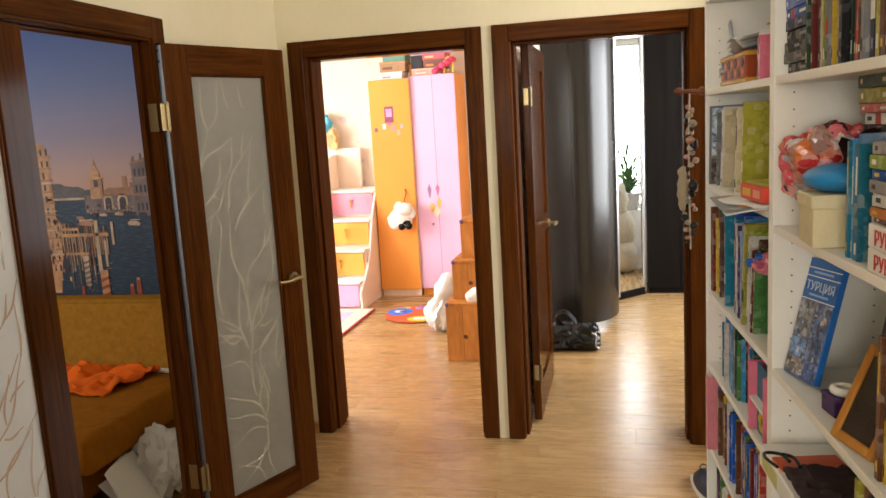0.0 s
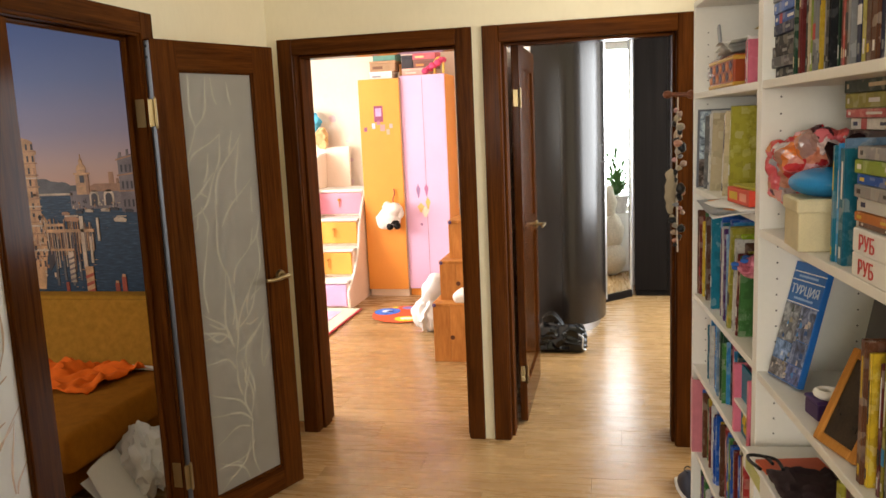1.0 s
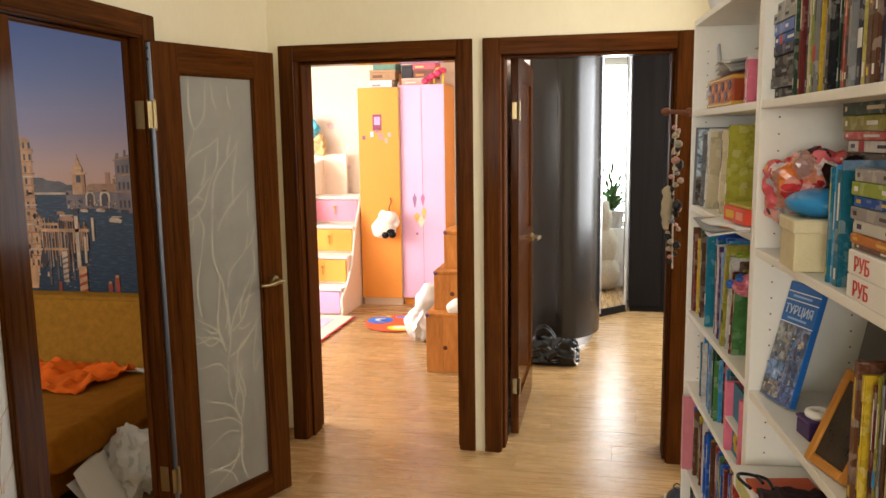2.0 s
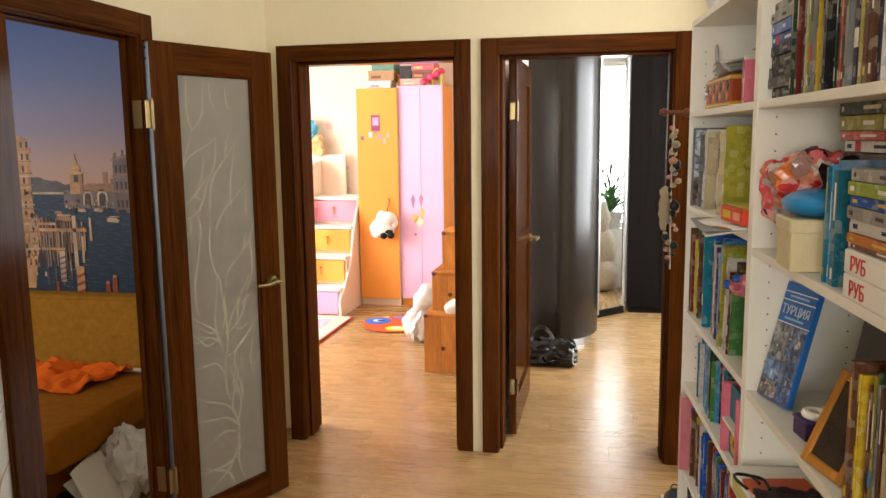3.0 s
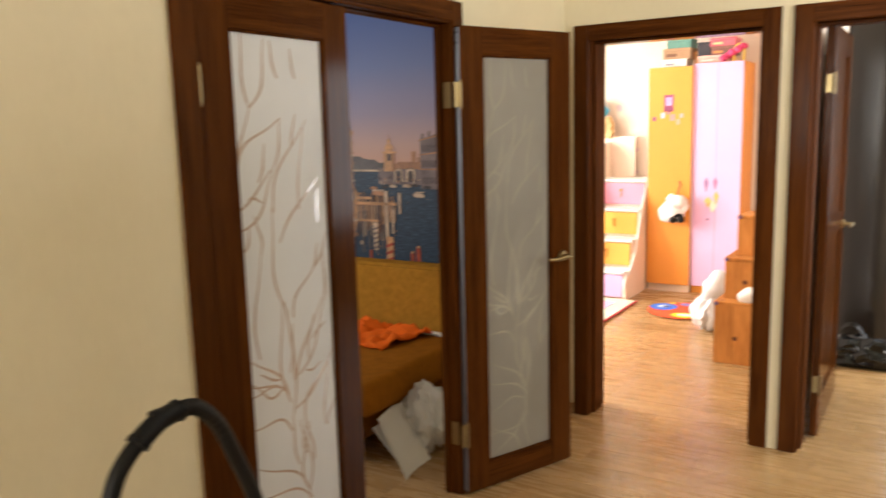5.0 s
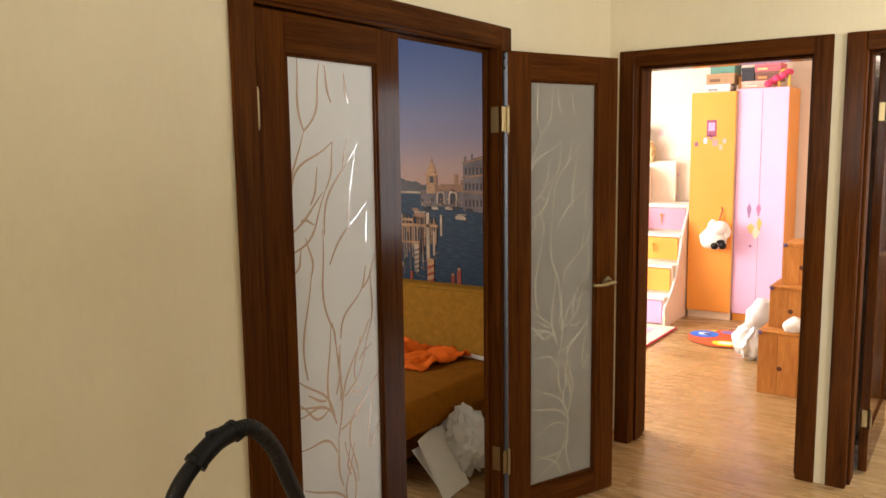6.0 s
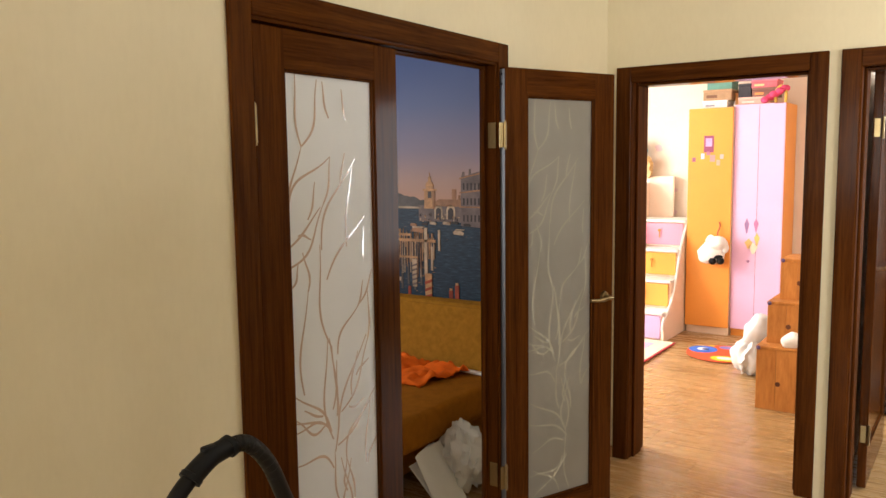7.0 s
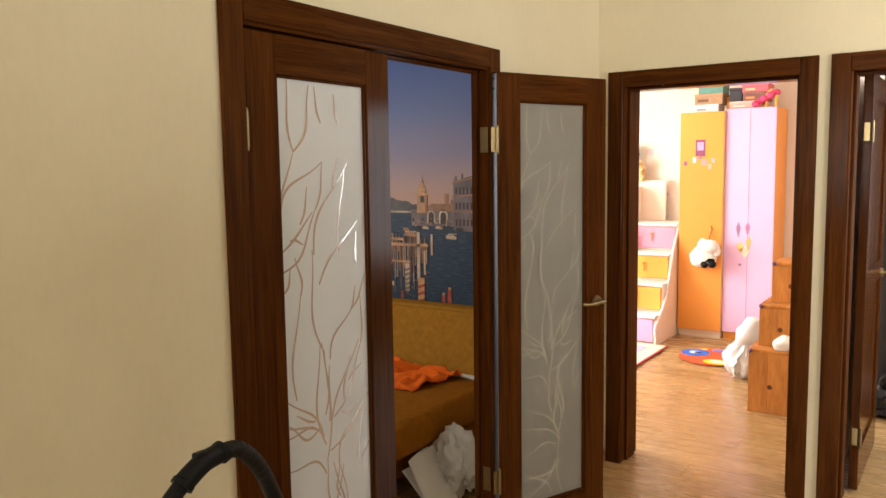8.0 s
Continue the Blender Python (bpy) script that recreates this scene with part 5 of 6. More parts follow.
def pile(unit, z, s, rows, group, y=0.02):
    """Books lying flat, spines to the front: (colour, thickness, length, depth)."""
    for colour, t, l, d in rows:
        t *= 0.86
        m = at(unit, s + rng.uniform(0, 0.008), y + rng.uniform(0, 0.012), z + t + 0.0006, 90, rng.uniform(-2, 2))
        book(m, t, l, d, colour, group, "lying")
        z += t + 0.001
    return z


# unit A, from the top compartment down
g = "books of the far bookcase"
row(0, 1.375, 0.062, [("grey", 0.02, 0.265, 4), ("pale blue", 0.008, 0.26, 5), ("grey", 0.016, 0.25, 6), ("white", 0.022, 0.255, 7), ("white", 0.02, 0.26, 8), ("cream", 0.014, 0.25, 8), ("violet", 0.007, 0.255, 8), ("cream", 0.01, 0.27, 9), ("white", 0.014, 0.27, 9), ("cream", 0.008, 0.265, 10)], g)
row(0, 1.375, 0.33, [("white", 0.022, 0.265, 8), ("cream", 0.016, 0.27, 8), ("white", 0.014, 0.26, 7), ("olive", 0.018, 0.29, 6)], g)
row(0, 0.995, 0.024, [("brown", 0.02, 0.30, 0), ("dark red", 0.016, 0.28, 0), ("yellow", 0.018, 0.27, 0), ("green", 0.014, 0.30, 0), ("sky blue", 0.026, 0.325, 0), ("blue", 0.03, 0.31, 0), ("sky blue", 0.022, 0.33, 0), ("white", 0.012, 0.30, 0), ("brown", 0.014, 0.29, 0), ("teal", 0.018, 0.32, 0), ("white", 0.014, 0.28, 0), ("pale blue", 0.024, 0.31, 0), ("orange", 0.012, 0.30, 0), ("violet", 0.018, 0.30, 0), ("white", 0.016, 0.29, 0), ("pale blue", 0.02, 0.31, 0), ("pale blue", 0.018, 0.31, 0), ("blue", 0.03, 0.33, 0), ("pale blue", 0.014, 0.29, 0)], g)
row(0, 0.995, 0.49, [("olive", 0.03, 0.32, 7), ("lime", 0.028, 0.31, 7), ("white", 0.022, 0.28, 6), ("brown", 0.024, 0.27, 6), ("olive", 0.012, 0.26, 6), ("dark red", 0.016, 0.25, 5), ("green", 0.012, 0.245, 5)], g)
row(0, 0.995, 0.73, [("orange", 0.026, 0.20, 2), ("orange", 0.03, 0.205, 2)], g)
row(0, 0.73, 0.17, [("pink", 0.022, 0.235, 0), ("pink", 0.01, 0.22, 0), ("sky blue", 0.018, 0.23, 0), ("white", 0.014, 0.22, 0), ("teal", 0.022, 0.235, 0), ("blue", 0.016, 0.22, 0), ("white", 0.018, 0.215, 0), ("pale blue", 0.026, 0.23, 0), ("white", 0.014, 0.22, 0), ("dark green", 0.024, 0.225, 0), ("green", 0.012, 0.20, 0), ("black", 0.014, 0.215, 0), ("teal", 0.018, 0.19, 0), ("sky blue", 0.012, 0.2, 0)], g)
row(0, 0.42, 0.088, [("pale blue", 0.02, 0.27, 0), ("blue", 0.018, 0.26, 0), ("sky blue", 0.02, 0.25, 0), ("yellow", 0.02, 0.245, 0), ("brown", 0.022, 0.25, 0), ("white", 0.018, 0.245, 0), ("cream", 0.02, 0.24, 0), ("white", 0.014, 0.255, 0), ("dark red", 0.018, 0.24, 0), ("blue", 0.026, 0.235, 0), ("blue", 0.022, 0.23, 0), ("yellow", 0.014, 0.24, 0), ("violet", 0.018, 0.235, 0), ("red", 0.022, 0.24, 0), ("orange", 0.018, 0.225, 0), ("cream", 0.02, 0.23, 0), ("green", 0.018, 0.235, 0), ("brown", 0.024, 0.24, 0), ("dark red", 0.02, 0.23, 0), ("white", 0.018, 0.22, 0), ("blue", 0.022, 0.24, 0), ("grey", 0.02, 0.23, 0), ("red", 0.018, 0.225, 0)], g)
row(0, 0.10, 0.05, [(rng.choice(list(COLOURS)), rng.uniform(0.014, 0.03), rng.uniform(0.22, 0.28), 0) for _ in range(30)], g)

pc = thing("photo_book", at(0, 0.028, 0.006, 1.3758, 5), "hardback with a pale sky and dark city photograph on its cover", "book", g)
part("cover", boxes((0, 0.012, 0, 0.19, 0, 0.268), bevel=0.001), tint((0.16, 0.17, 0.19)), pc)
part("photo", boxes((0.0119, 0.0128, 0.006, 0.184, 0.10, 0.262)), photo_print((0.34, 0.42, 0.52)), pc)
part("photo", boxes((0.0119, 0.0128, 0.006, 0.184, 0.006, 0.099)), photo_print((0.10, 0.07, 0.055)), pc)

# pink folder standing out at the end of the lower shelf
fo = thing("pink_folder", at(0, 0.055, -0.012, 0.4206), "pink and white cardboard folder sticking out of the shelf", "folder")
part("cover", boxes((0, 0.004, 0, 0.25, 0, 0.272), bevel=0.001), tint((0.7, 0.66, 0.64)), fo)
part("cover", boxes((0.03, 0.034, 0, 0.25, 0, 0.272), bevel=0.001), tint((0.60, 0.20, 0.24)), fo)
part("spine", boxes((0.004, 0.03, 0, 0.004, 0, 0.272)), tint((0.64, 0.28, 0.32)), fo)
part("sheets", boxes((0.005, 0.029, 0.006, 0.24, 0.004, 0.268)), PAGES, fo)

# painted tin with papers, and a leaning tray behind it
tin = thing("painted_tin", at(0, 0.12, 0.03, 1.7006), "red and gold tin with a diamond pattern on the shelf", "tin")
TW, TH = 0.34, 0.095
part("body", boxes((0, TW, 0, 0.16, 0, TH), bevel=0.006), tint((0.30, 0.05, 0.012), 0.3), tin)
for z in (0.004, TH - 0.016):
    part("gold_band", boxes((-0.003, TW + 0.003, -0.003, 0.163, z, z + 0.012), bevel=0.003), tint((0.55, 0.30, 0.05), 0.25), tin)
for k in range(7):
    for j, c in enumerate(("navy", "orange") if k % 2 else ("orange", "navy")):
        cx, cz = 0.03 + 0.046 * k, 0.033 + 0.03 * j
        bm = bmesh.new()
        outline(bm, [(cx - 0.021, cz), (cx, cz - 0.014), (cx + 0.021, cz), (cx, cz + 0.014)], "y", -0.0015 - 0.0004 * j, 0.001)
        part("diamond", bm, tint(COLOURS[c], 0.3), tin)
bm = bmesh.new()
cyl(bm, (0.03, -0.001, 0.05), (0.03, -0.010, 0.05), 0.012, n=14)
part("clasp", bm, STEEL, tin)
pp = thing("loose_papers", at(0, 0.22, 0.04, 1.7965), "white papers and a card lying on the tin", "paper")
for k in range(4):
    bm = bmesh.new()
    bmesh.ops.create_grid(bm, x_segments=8, y_segments=5, size=0.5)
    for v in bm.verts:
        x, y = v.co.x, v.co.y
        v.co = Vector((0.10 + x * 0.24, 0.06 + y * 0.14, 0.004 + 0.012 * k + 0.022 * (0.5 + y) + 0.008 * math.sin(6 * x + k)))
    part("sheet", bm, PAPER, pp, smooth=True)
solid("grey_knife_handle", boxes((-0.012, 0.012, -0.004, 0.004, 0, 0.13), bevel=0.003), tint((0.35, 0.36, 0.38), 0.3), "grey plastic stick leaning out of the tin", "stick", at(0, 0.17, 0.06, 1.7965, -28))
tr = thing("leaning_tray", at(0, 0.40, 0.17, 1.86, 18), "small dark brass-rimmed tray leaning on a stack", "tray")
part("plate", boxes((0, 0.22, 0, 0.006, 0, 0.13), bevel=0.002), tint((0.22, 0.17, 0.08), 0.4), tr)
for q in ((0, 0.22, -0.01, 0.006, -0.01, 0.0), (0, 0.22, -0.01, 0.006, 0.13, 0.14), (-0.01, 0, -0.01, 0.006, -0.01, 0.14), (0.22, 0.23, -0.01, 0.006, -0.01, 0.14)):
    part("rim", boxes(q, bevel=0.003), tint((0.30, 0.14, 0.05), 0.3), tr)
row(0, 1.70, 0.64, [("white", 0.02, 0.13, 0), ("pink", 0.014, 0.12, 0), ("white", 0.02, 0.125, 0), ("pink", 0.012, 0.12, 0)], g)
pile(0, 1.70, 0.40, [("black", 0.03, 0.36, 0.1), ("dark green", 0.03, 0.35, 0.1), ("brown", 0.03, 0.36, 0.1), ("navy", 0.035, 0.35, 0.1), ("olive", 0.025, 0.36, 0.1)], g, 0.18)
bm = bmesh.new()
bmesh.ops.create_grid(bm, x_segments=8, y_segments=5, size=0.5)
for v in bm.verts:
    v.co = Vector((0.2 + v.co.x * 0.4, 0.07 + v.co.y * 0.18, 0.004 + 0.02 * (v.co.x + 0.5)))
solid("yellow_magazine", bm, tint(COLOURS["yellow"]), "thin yellow magazine on top of a stack", "magazine", at(0, 0.40, 0.12, 1.862), smooth=True)
bm = bmesh.new()
ball(bm, (0, 0, 0.055), (0.07, 0.05, 0.055), 3)
crumple(bm, 0.014, 16)
solid("clear_bag_on_top", bm, BAGWHITE, "crumpled clear plastic bag on top of the bookcase", "bag", at(0, 0.14, 0.07, 2.0), smooth=True)

# loose magazines jutting out over the row of books
for k, (c, dy, z, w) in enumerate((("white", -0.055, 1.3765, 0.34), ("grey", -0.075, 1.381, 0.30), ("orange", -0.05, 1.3855, 0.26), ("white", -0.065, 1.39, 0.30))):
    bm = bmesh.new()
    bmesh.ops.create_grid(bm, x_segments=10, y_segments=5, size=0.5)
    for v in bm.verts:
        x, y = v.co.x, v.co.y
        v.co = Vector((w * (0.5 + x), 0.23 * (0.5 + y), 0.001 - 0.030 * max(0, -0.15 - y) * (1 + 0.6 * math.sin(5 * x + k))))
    ob = solid("magazine", bm, tint(COLOURS[c]), "thin magazine hanging over the shelf edge", "magazine", at(0, 0.46 + 0.03 * k, dy, z, 0, 4 * k - 6), "loose magazines", True)
    ob.modifiers.new("thick", "SOLIDIFY").thickness = 0.003
rb = thing("red_game_box", at(0, 0.68, -0.03, 1.3935, 0, 5), "flat red and yellow card game box on the magazines", "box")
part("carton", boxes((0, 0.17, 0, 0.12, 0, 0.04), bevel=0.002), tint((0.62, 0.06, 0.03)), rb)
part("print", boxes((0.02, 0.08, -0.001, 0.001, 0.01, 0.03)), tint(COLOURS["yellow"]), rb)
part("print", boxes((0.10, 0.15, -0.001, 0.001, 0.01, 0.03)), tint((0.75, 0.3, 0.2)), rb)
part("booklet", boxes((0.01, 0.165, 0.01, 0.115, 0.0405, 0.047), bevel=0.001), tint(COLOURS["olive"]), rb)

# striped cap tucked in above the books
bm = bmesh.new()
ball(bm, (0, 0, 0.025), (0.03, 0.06, 0.028), 3)
crumple(bm, 0.016, 30)
solid("knitted_hat", bm, photo_print((0.45, 0.10, 0.16)), "white, red and blue knitted hat on the books", "hat", at(0, 0.77, 0.03, 1.203), smooth=True)
bm = bmesh.new()
for k in range(9):
    ball(bm, (0.027 * math.cos(k * 0.7), 0.055 * math.sin(k * 0.7) - 0.005, 0.02 + 0.012 * (k % 3)), (0.010, 0.012, 0.008), 1)
solid("hat_pompoms", bm, tint((0.03, 0.12, 0.45), 0.9), "blue woollen trim on the knitted hat", "trim", at(0, 0.77, 0.03, 1.205), smooth=True)

# pink picture box on the fourth shelf
pb = thing("pink_picture_box", at(0, 0.64, 0.0, 0.7306), "pink open-fronted box with a yellow flower picture", "box")
part("side", boxes((0, 0.02, 0, 0.14, 0, 0.20), bevel=0.002), tint(COLOURS["pink"]), pb)
part("side", boxes((0.16, 0.18, 0, 0.14, 0, 0.20), bevel=0.002), tint(COLOURS["pink"]), pb)
part("divider", boxes((0.02, 0.16, 0, 0.14, 0.095, 0.102)), WHITE, pb)
part("back", boxes((0.02, 0.16, 0.02, 0.026, 0, 0.20)), tint(COLOURS["teal"]), pb)
for k in range(6):
    a = k * math.pi / 3
    bm = bmesh.new()
    ball(bm, (0.09 + 0.022 * math.cos(a), 0.016, 0.05 + 0.022 * math.sin(a)), (0.014, 0.004, 0.014), 1)
    part("petal", bm, tint(COLOURS["yellow"]), pb)

# unit B
g = "books of the near bookcase"
zt = pile(1, 1.70, 0.03, [("black", 0.027, 0.175, 0.1)] * 4 + [("navy", 0.027, 0.175, 0.1), ("blue", 0.026, 0.16, 0.1), ("blue", 0.03, 0.16, 0.1), ("grey", 0.026, 0.17, 0.1), ("grey", 0.027, 0.17, 0.1)], g, 0.015)
row(1, 1.70, 0.205, [("white", 0.012, 0.27, 0), ("dark red", 0.026, 0.26, 0), ("white", 0.008, 0.27, 0), ("pale blue", 0.01, 0.26, 0), ("cream", 0.014, 0.27, 0), ("teal", 0.014, 0.25, 0), ("yellow", 0.014, 0.27, 0), ("grey", 0.02, 0.265, 0), ("black", 0.03, 0.255, 0), ("dark green", 0.016, 0.27, 0), ("dark red", 0.014, 0.265, 0), ("lime", 0.018, 0.27, 0), ("brown", 0.02, 0.26, 0), ("red", 0.018, 0.27, 0), ("olive", 0.03, 0.25, 0), ("brown", 0.034, 0.26, 0), ("navy", 0.03, 0.27, 0), ("white", 0.026, 0.26, 0), ("dark red", 0.03, 0.25, 0), ("grey", 0.024, 0.26, 0)], g)
zt = pile(1, 1.345, 0.28, [("navy", 0.045, 0.25, 0.16), ("black", 0.045, 0.25, 0.16), ("black", 0.05, 0.25, 0.16), ("black", 0.05, 0.25, 0.16), ("dark red", 0.03, 0.25, 0.16), ("black", 0.05, 0.26, 0.16), ("white", 0.026, 0.22, 0.15)], g, 0.10)
pile(1, zt, 0.29, [("red", 0.02, 0.22, 0.15), ("olive", 0.034, 0.2, 0.15), ("dark green", 0.03, 0.22, 0.15)], g, 0.09)
pile(1, 1.345, 0.03, [("black", 0.04, 0.23, 0.12), ("brown", 0.04, 0.22, 0.12), ("black", 0.05, 0.23, 0.12), ("black", 0.045, 0.22, 0.12)], g, 0.125)
row(1, 1.345, 0.47, [("teal", 0.014, 0.215, 0), ("sky blue", 0.012, 0.23, 0), ("pale blue", 0.008, 0.23, 0), ("teal", 0.03, 0.225, 0), ("white", 0.012, 0.21, 0)], g)
pile(1, 1.428, 0.60, [("brown", 0.012, 0.22, 0.16), ("orange", 0.018, 0.2, 0.16), ("white", 0.026, 0.22, 0.16), ("grey", 0.024, 0.22, 0.16), ("blue", 0.02, 0.2, 0.16), ("lime", 0.026, 0.21, 0.16), ("grey", 0.024, 0.2, 0.16)], g, 0.0)
row(1, 0.985, 0.62, [("dark red", 0.016, 0.23, 0), ("yellow", 0.016, 0.25, 0), ("grey", 0.014, 0.26, 0), ("olive", 0.018, 0.25, 0), ("navy", 0.016, 0.26, 0), ("brown", 0.02, 0.25, 0), ("cream", 0.016, 0.25, 0), ("dark green", 0.024, 0.26, 0), ("black", 0.03, 0.27, 0), ("olive", 0.03, 0.22, 0), ("brown", 0.03, 0.26, 0), ("orange", 0.02, 0.27, 0), ("dark red", 0.026, 0.26, 0), ("black", 0.03, 0.27, 0), ("navy", 0.03, 0.26, 0), ("brown", 0.026, 0.25, 0)], g)
row(1, 0.735, 0.52, [("olive", 0.02, 0.21, 0), ("orange", 0.02, 0.22, 0), ("dark red", 0.03, 0.21, 0), ("black", 0.03, 0.22, 0), ("blue", 0.02, 0.2, 0)], g)
row(1, 0.42, 0.05, [(rng.choice(list(COLOURS)), rng.uniform(0.014, 0.03), rng.uniform(0.2, 0.27), 0) for _ in range(30)], g)

def lettering(body, size, mat, parent, m, label):
    """Raised printed letters as a mesh part, built with the plain font."""
    fc = bpy.data.curves.new("letters", "FONT")
    fc.body, fc.size, fc.extrude = body, size, 0.0006
    ft = new("letters_source", fc)
    ob = new("lettering", bpy.data.meshes.new_from_object(ft.evaluated_get(bpy.context.evaluated_depsgraph_get())))
    bpy.data.objects.remove(ft)
    ob.data.materials.append(mat)
    ob.parent = parent
    ob.matrix_basis = m
    return tagged(ob, label)


# two white boxed sets with red letters
for z in (1.3456, 1.3868):
    bx = thing("boxed_set", at(1, 0.60, 0.004, z, 0, -1), "white cardboard box with red letters stacked on the shelf", "box", "white boxes with red letters")
    part("carton", boxes((0, 0.22, 0, 0.16, 0, 0.0405), bevel=0.002), PAPER, bx)
    lettering("РУБ", 0.036, tint((0.55, 0.05, 0.04)), bx, pose(0.03, -0.0012, 0.007, 90, 0, 0), "red printed letters")

# crumpled bag of trinkets at the end of the upper shelf, slumped against the dark books behind it
WRAP, nt_, b_ = material("printed_foil_wrapping")
vo_ = nt_.nodes.new("ShaderNodeTexVoronoi")
vo_.inputs["Scale"].default_value = 34
wv_ = coords(nt_)
wn_ = nt_.nodes.new("ShaderNodeTexNoise")
wn_.inputs["Scale"].default_value = 22
nt_.links.new(wv_, wn_.inputs["Vector"])
nt_.links.new(mixed(nt_, wv_, wn_.outputs["Color"], 0.06), vo_.inputs["Vector"])
sc_ = nt_.nodes.new("ShaderNodeSeparateColor")
nt_.links.new(vo_.outputs["Color"], sc_.inputs[0])
pr_ = ramp(nt_, sc_.outputs[0], [(0.1, (0.50, 0.025, 0.03)), (0.3, (0.62, 0.15, 0.18)), (0.4, (0.55, 0.04, 0.03)), (0.52, (0.66, 0.38, 0.40)), (0.62, (0.62, 0.17, 0.03)), (0.72, (0.22, 0.22, 0.25)), (0.84, (0.70, 0.56, 0.55)), (0.92, (0.06, 0.015, 0.02))])
nt_.links.new(pr_, b_.inputs["Base Color"])
b_.inputs["Roughness"].default_value = 0.24
add_bump(nt_, b_, tex_noise(nt_, wv_, 60, 4), 0.35, 0.003)


def crumpled_lump(c, r, seed):
    """A lump of film with sharp folds."""
    bm = bmesh.new()
    ball(bm, (0, 0, 0), r, 4)
    for v in bm.verts:
        q = v.co * 17 + Vector((seed, seed * 2.3, 0))
        fold = abs(noise.noise(q)) + 0.5 * abs(noise.noise(q * 2.3)) + 0.2 * abs(noise.noise(q * 5))
        v.co *= 0.70 + 0.85 * fold
        v.co += noise.noise_vector(q * 0.6) * 0.012 + Vector(c)
    low = min(v.co.z for v in bm.verts)
    if low < 0:
        for v in bm.verts:
            v.co.z -= low
    return bm


cb = thing("trinket_bag", at(1, 0.022, 0.02, 1.3462), "crumpled red and pink foil bag heaped on the shelf", "bag")
part("bag_bottom", crumpled_lump((0.065, 0.030, 0.118), (0.056, 0.048, 0.058), 1.0), WRAP, cb)
part("bag_side", crumpled_lump((0.150, 0.055, 0.185), (0.070, 0.050, 0.050), 4.4), WRAP, cb)
part("bag_neck", crumpled_lump((0.075, 0.030, 0.172), (0.060, 0.045, 0.048), 7.7), WRAP, cb)
part("bag_fold", crumpled_lump((0.205, 0.08, 0.205), (0.05, 0.045, 0.04), 9.1), WRAP, cb)
dc = thing("dark_cloth_bag", at(1, 0.022, 0.02, 1.3462), "black and dark red cloth bag stuffed beside the foil bag", "bag")
CLOTH = plain("black_red_cloth", (0.016, 0.005, 0.006), 0.8, vary=0.6, scale=14, bump=0.3, spec=0.1)
part("cloth", crumpled_lump((0.20, 0.085, 0.09), (0.085, 0.055, 0.078), 12.0), CLOTH, dc, smooth=True)
part("cloth", crumpled_lump((0.30, 0.10, 0.13), (0.08, 0.06, 0.10), 15.0), CLOTH, dc, smooth=True)

cbx = thing("cream_card_box", at(1, 0.245, -0.01, 1.3456, 0, -4), "cream cardboard box with a lid on the shelf", "box")
part("tray", boxes((0.004, 0.126, 0.004, 0.126, 0, 0.082), bevel=0.002), tint((0.66, 0.58, 0.36), 0.6), cbx)
part("lid", boxes((0, 0.13, 0, 0.13, 0.078, 0.106), bevel=0.003), tint((0.70, 0.62, 0.40), 0.6), cbx)
bm = bmesh.new()
ball(bm, (0.06, 0.06, 0.028), (0.085, 0.07, 0.030), 4)
solid("blue_spectacle_case", bm, tint((0.02, 0.24, 0.55), 0.25), "rounded glossy blue case lying on the cream box", "case", at(1, 0.25, -0.005, 1.4516), smooth=True)

# travel guide leaning back on the shelf below
gd = thing("travel_guide", at(1, 0.048, 0.02, 0.99, -2, 12, -15), "blue travel guide cover with photographs leaning on the shelf", "book")
GW, GH = 0.14, 0.285
part("cover", boxes((0, GW, 0, 0.016, 0, GH), bevel=0.001), tint((0.02, 0.13, 0.42), 0.3), gd)
half = GW * 0.52
for x0, x1, z0, z1, c in ((0.003, half - 0.001, 0.092, 0.184, (0.16, 0.17, 0.19)), (half + 0.001, GW - 0.003, 0.105, 0.184, (0.09, 0.12, 0.22)), (0.003, half - 0.001, 0.047, 0.090, (0.10, 0.20, 0.40)),
                          (half + 0.001, GW - 0.003, 0.047, 0.103, (0.05, 0.09, 0.20)), (0.003, half - 0.001, 0.004, 0.045, (0.20, 0.19, 0.20)), (half + 0.001, GW - 0.003, 0.004, 0.045, (0.08, 0.12, 0.30))):
    part("photo", boxes((x0, x1, -0.0012, 0.001, z0, z1)), photo_print(c), gd)
for z in (0.187, 0.242, 0.262):
    part("white_line", boxes((0.0, GW, -0.0018, 0.001, z - 0.0012, z + 0.0012)), PAPER, gd)
rc = random.Random(12)
for k in range(36):
    x, z = rc.uniform(0.006, GW - 0.024), rc.choice((rc.uniform(0.006, 0.066), rc.uniform(0.095, 0.166)))
    bm = bmesh.new()
    w_, h_ = rc.uniform(0.004, 0.016), rc.uniform(0.004, 0.014)
    outline(bm, [(x, z), (x + w_, z + 0.002), (x + w_ * 0.8, z + h_), (x + w_ * 0.2, z + h_ * 1.1)], "y", -0.0016 - 0.000004 * k, 0.0)
    part("photo_patch", bm, tint(rc.choice(((0.6, 0.57, 0.5), (0.3, 0.3, 0.3), (0.62, 0.68, 0.74), (0.05, 0.16, 0.42), (0.03, 0.09, 0.26), (0.35, 0.3, 0.2), (0.6, 0.5, 0.42), (0.05, 0.07, 0.05), (0.07, 0.24, 0.55)))), gd)
for k, zz in enumerate((0.196, 0.25)):
    part("caption_bar", boxes((0.03, GW - 0.03, -0.0018, 0.0, zz, zz + 0.005)), tint((0.3, 0.45, 0.7)), gd)
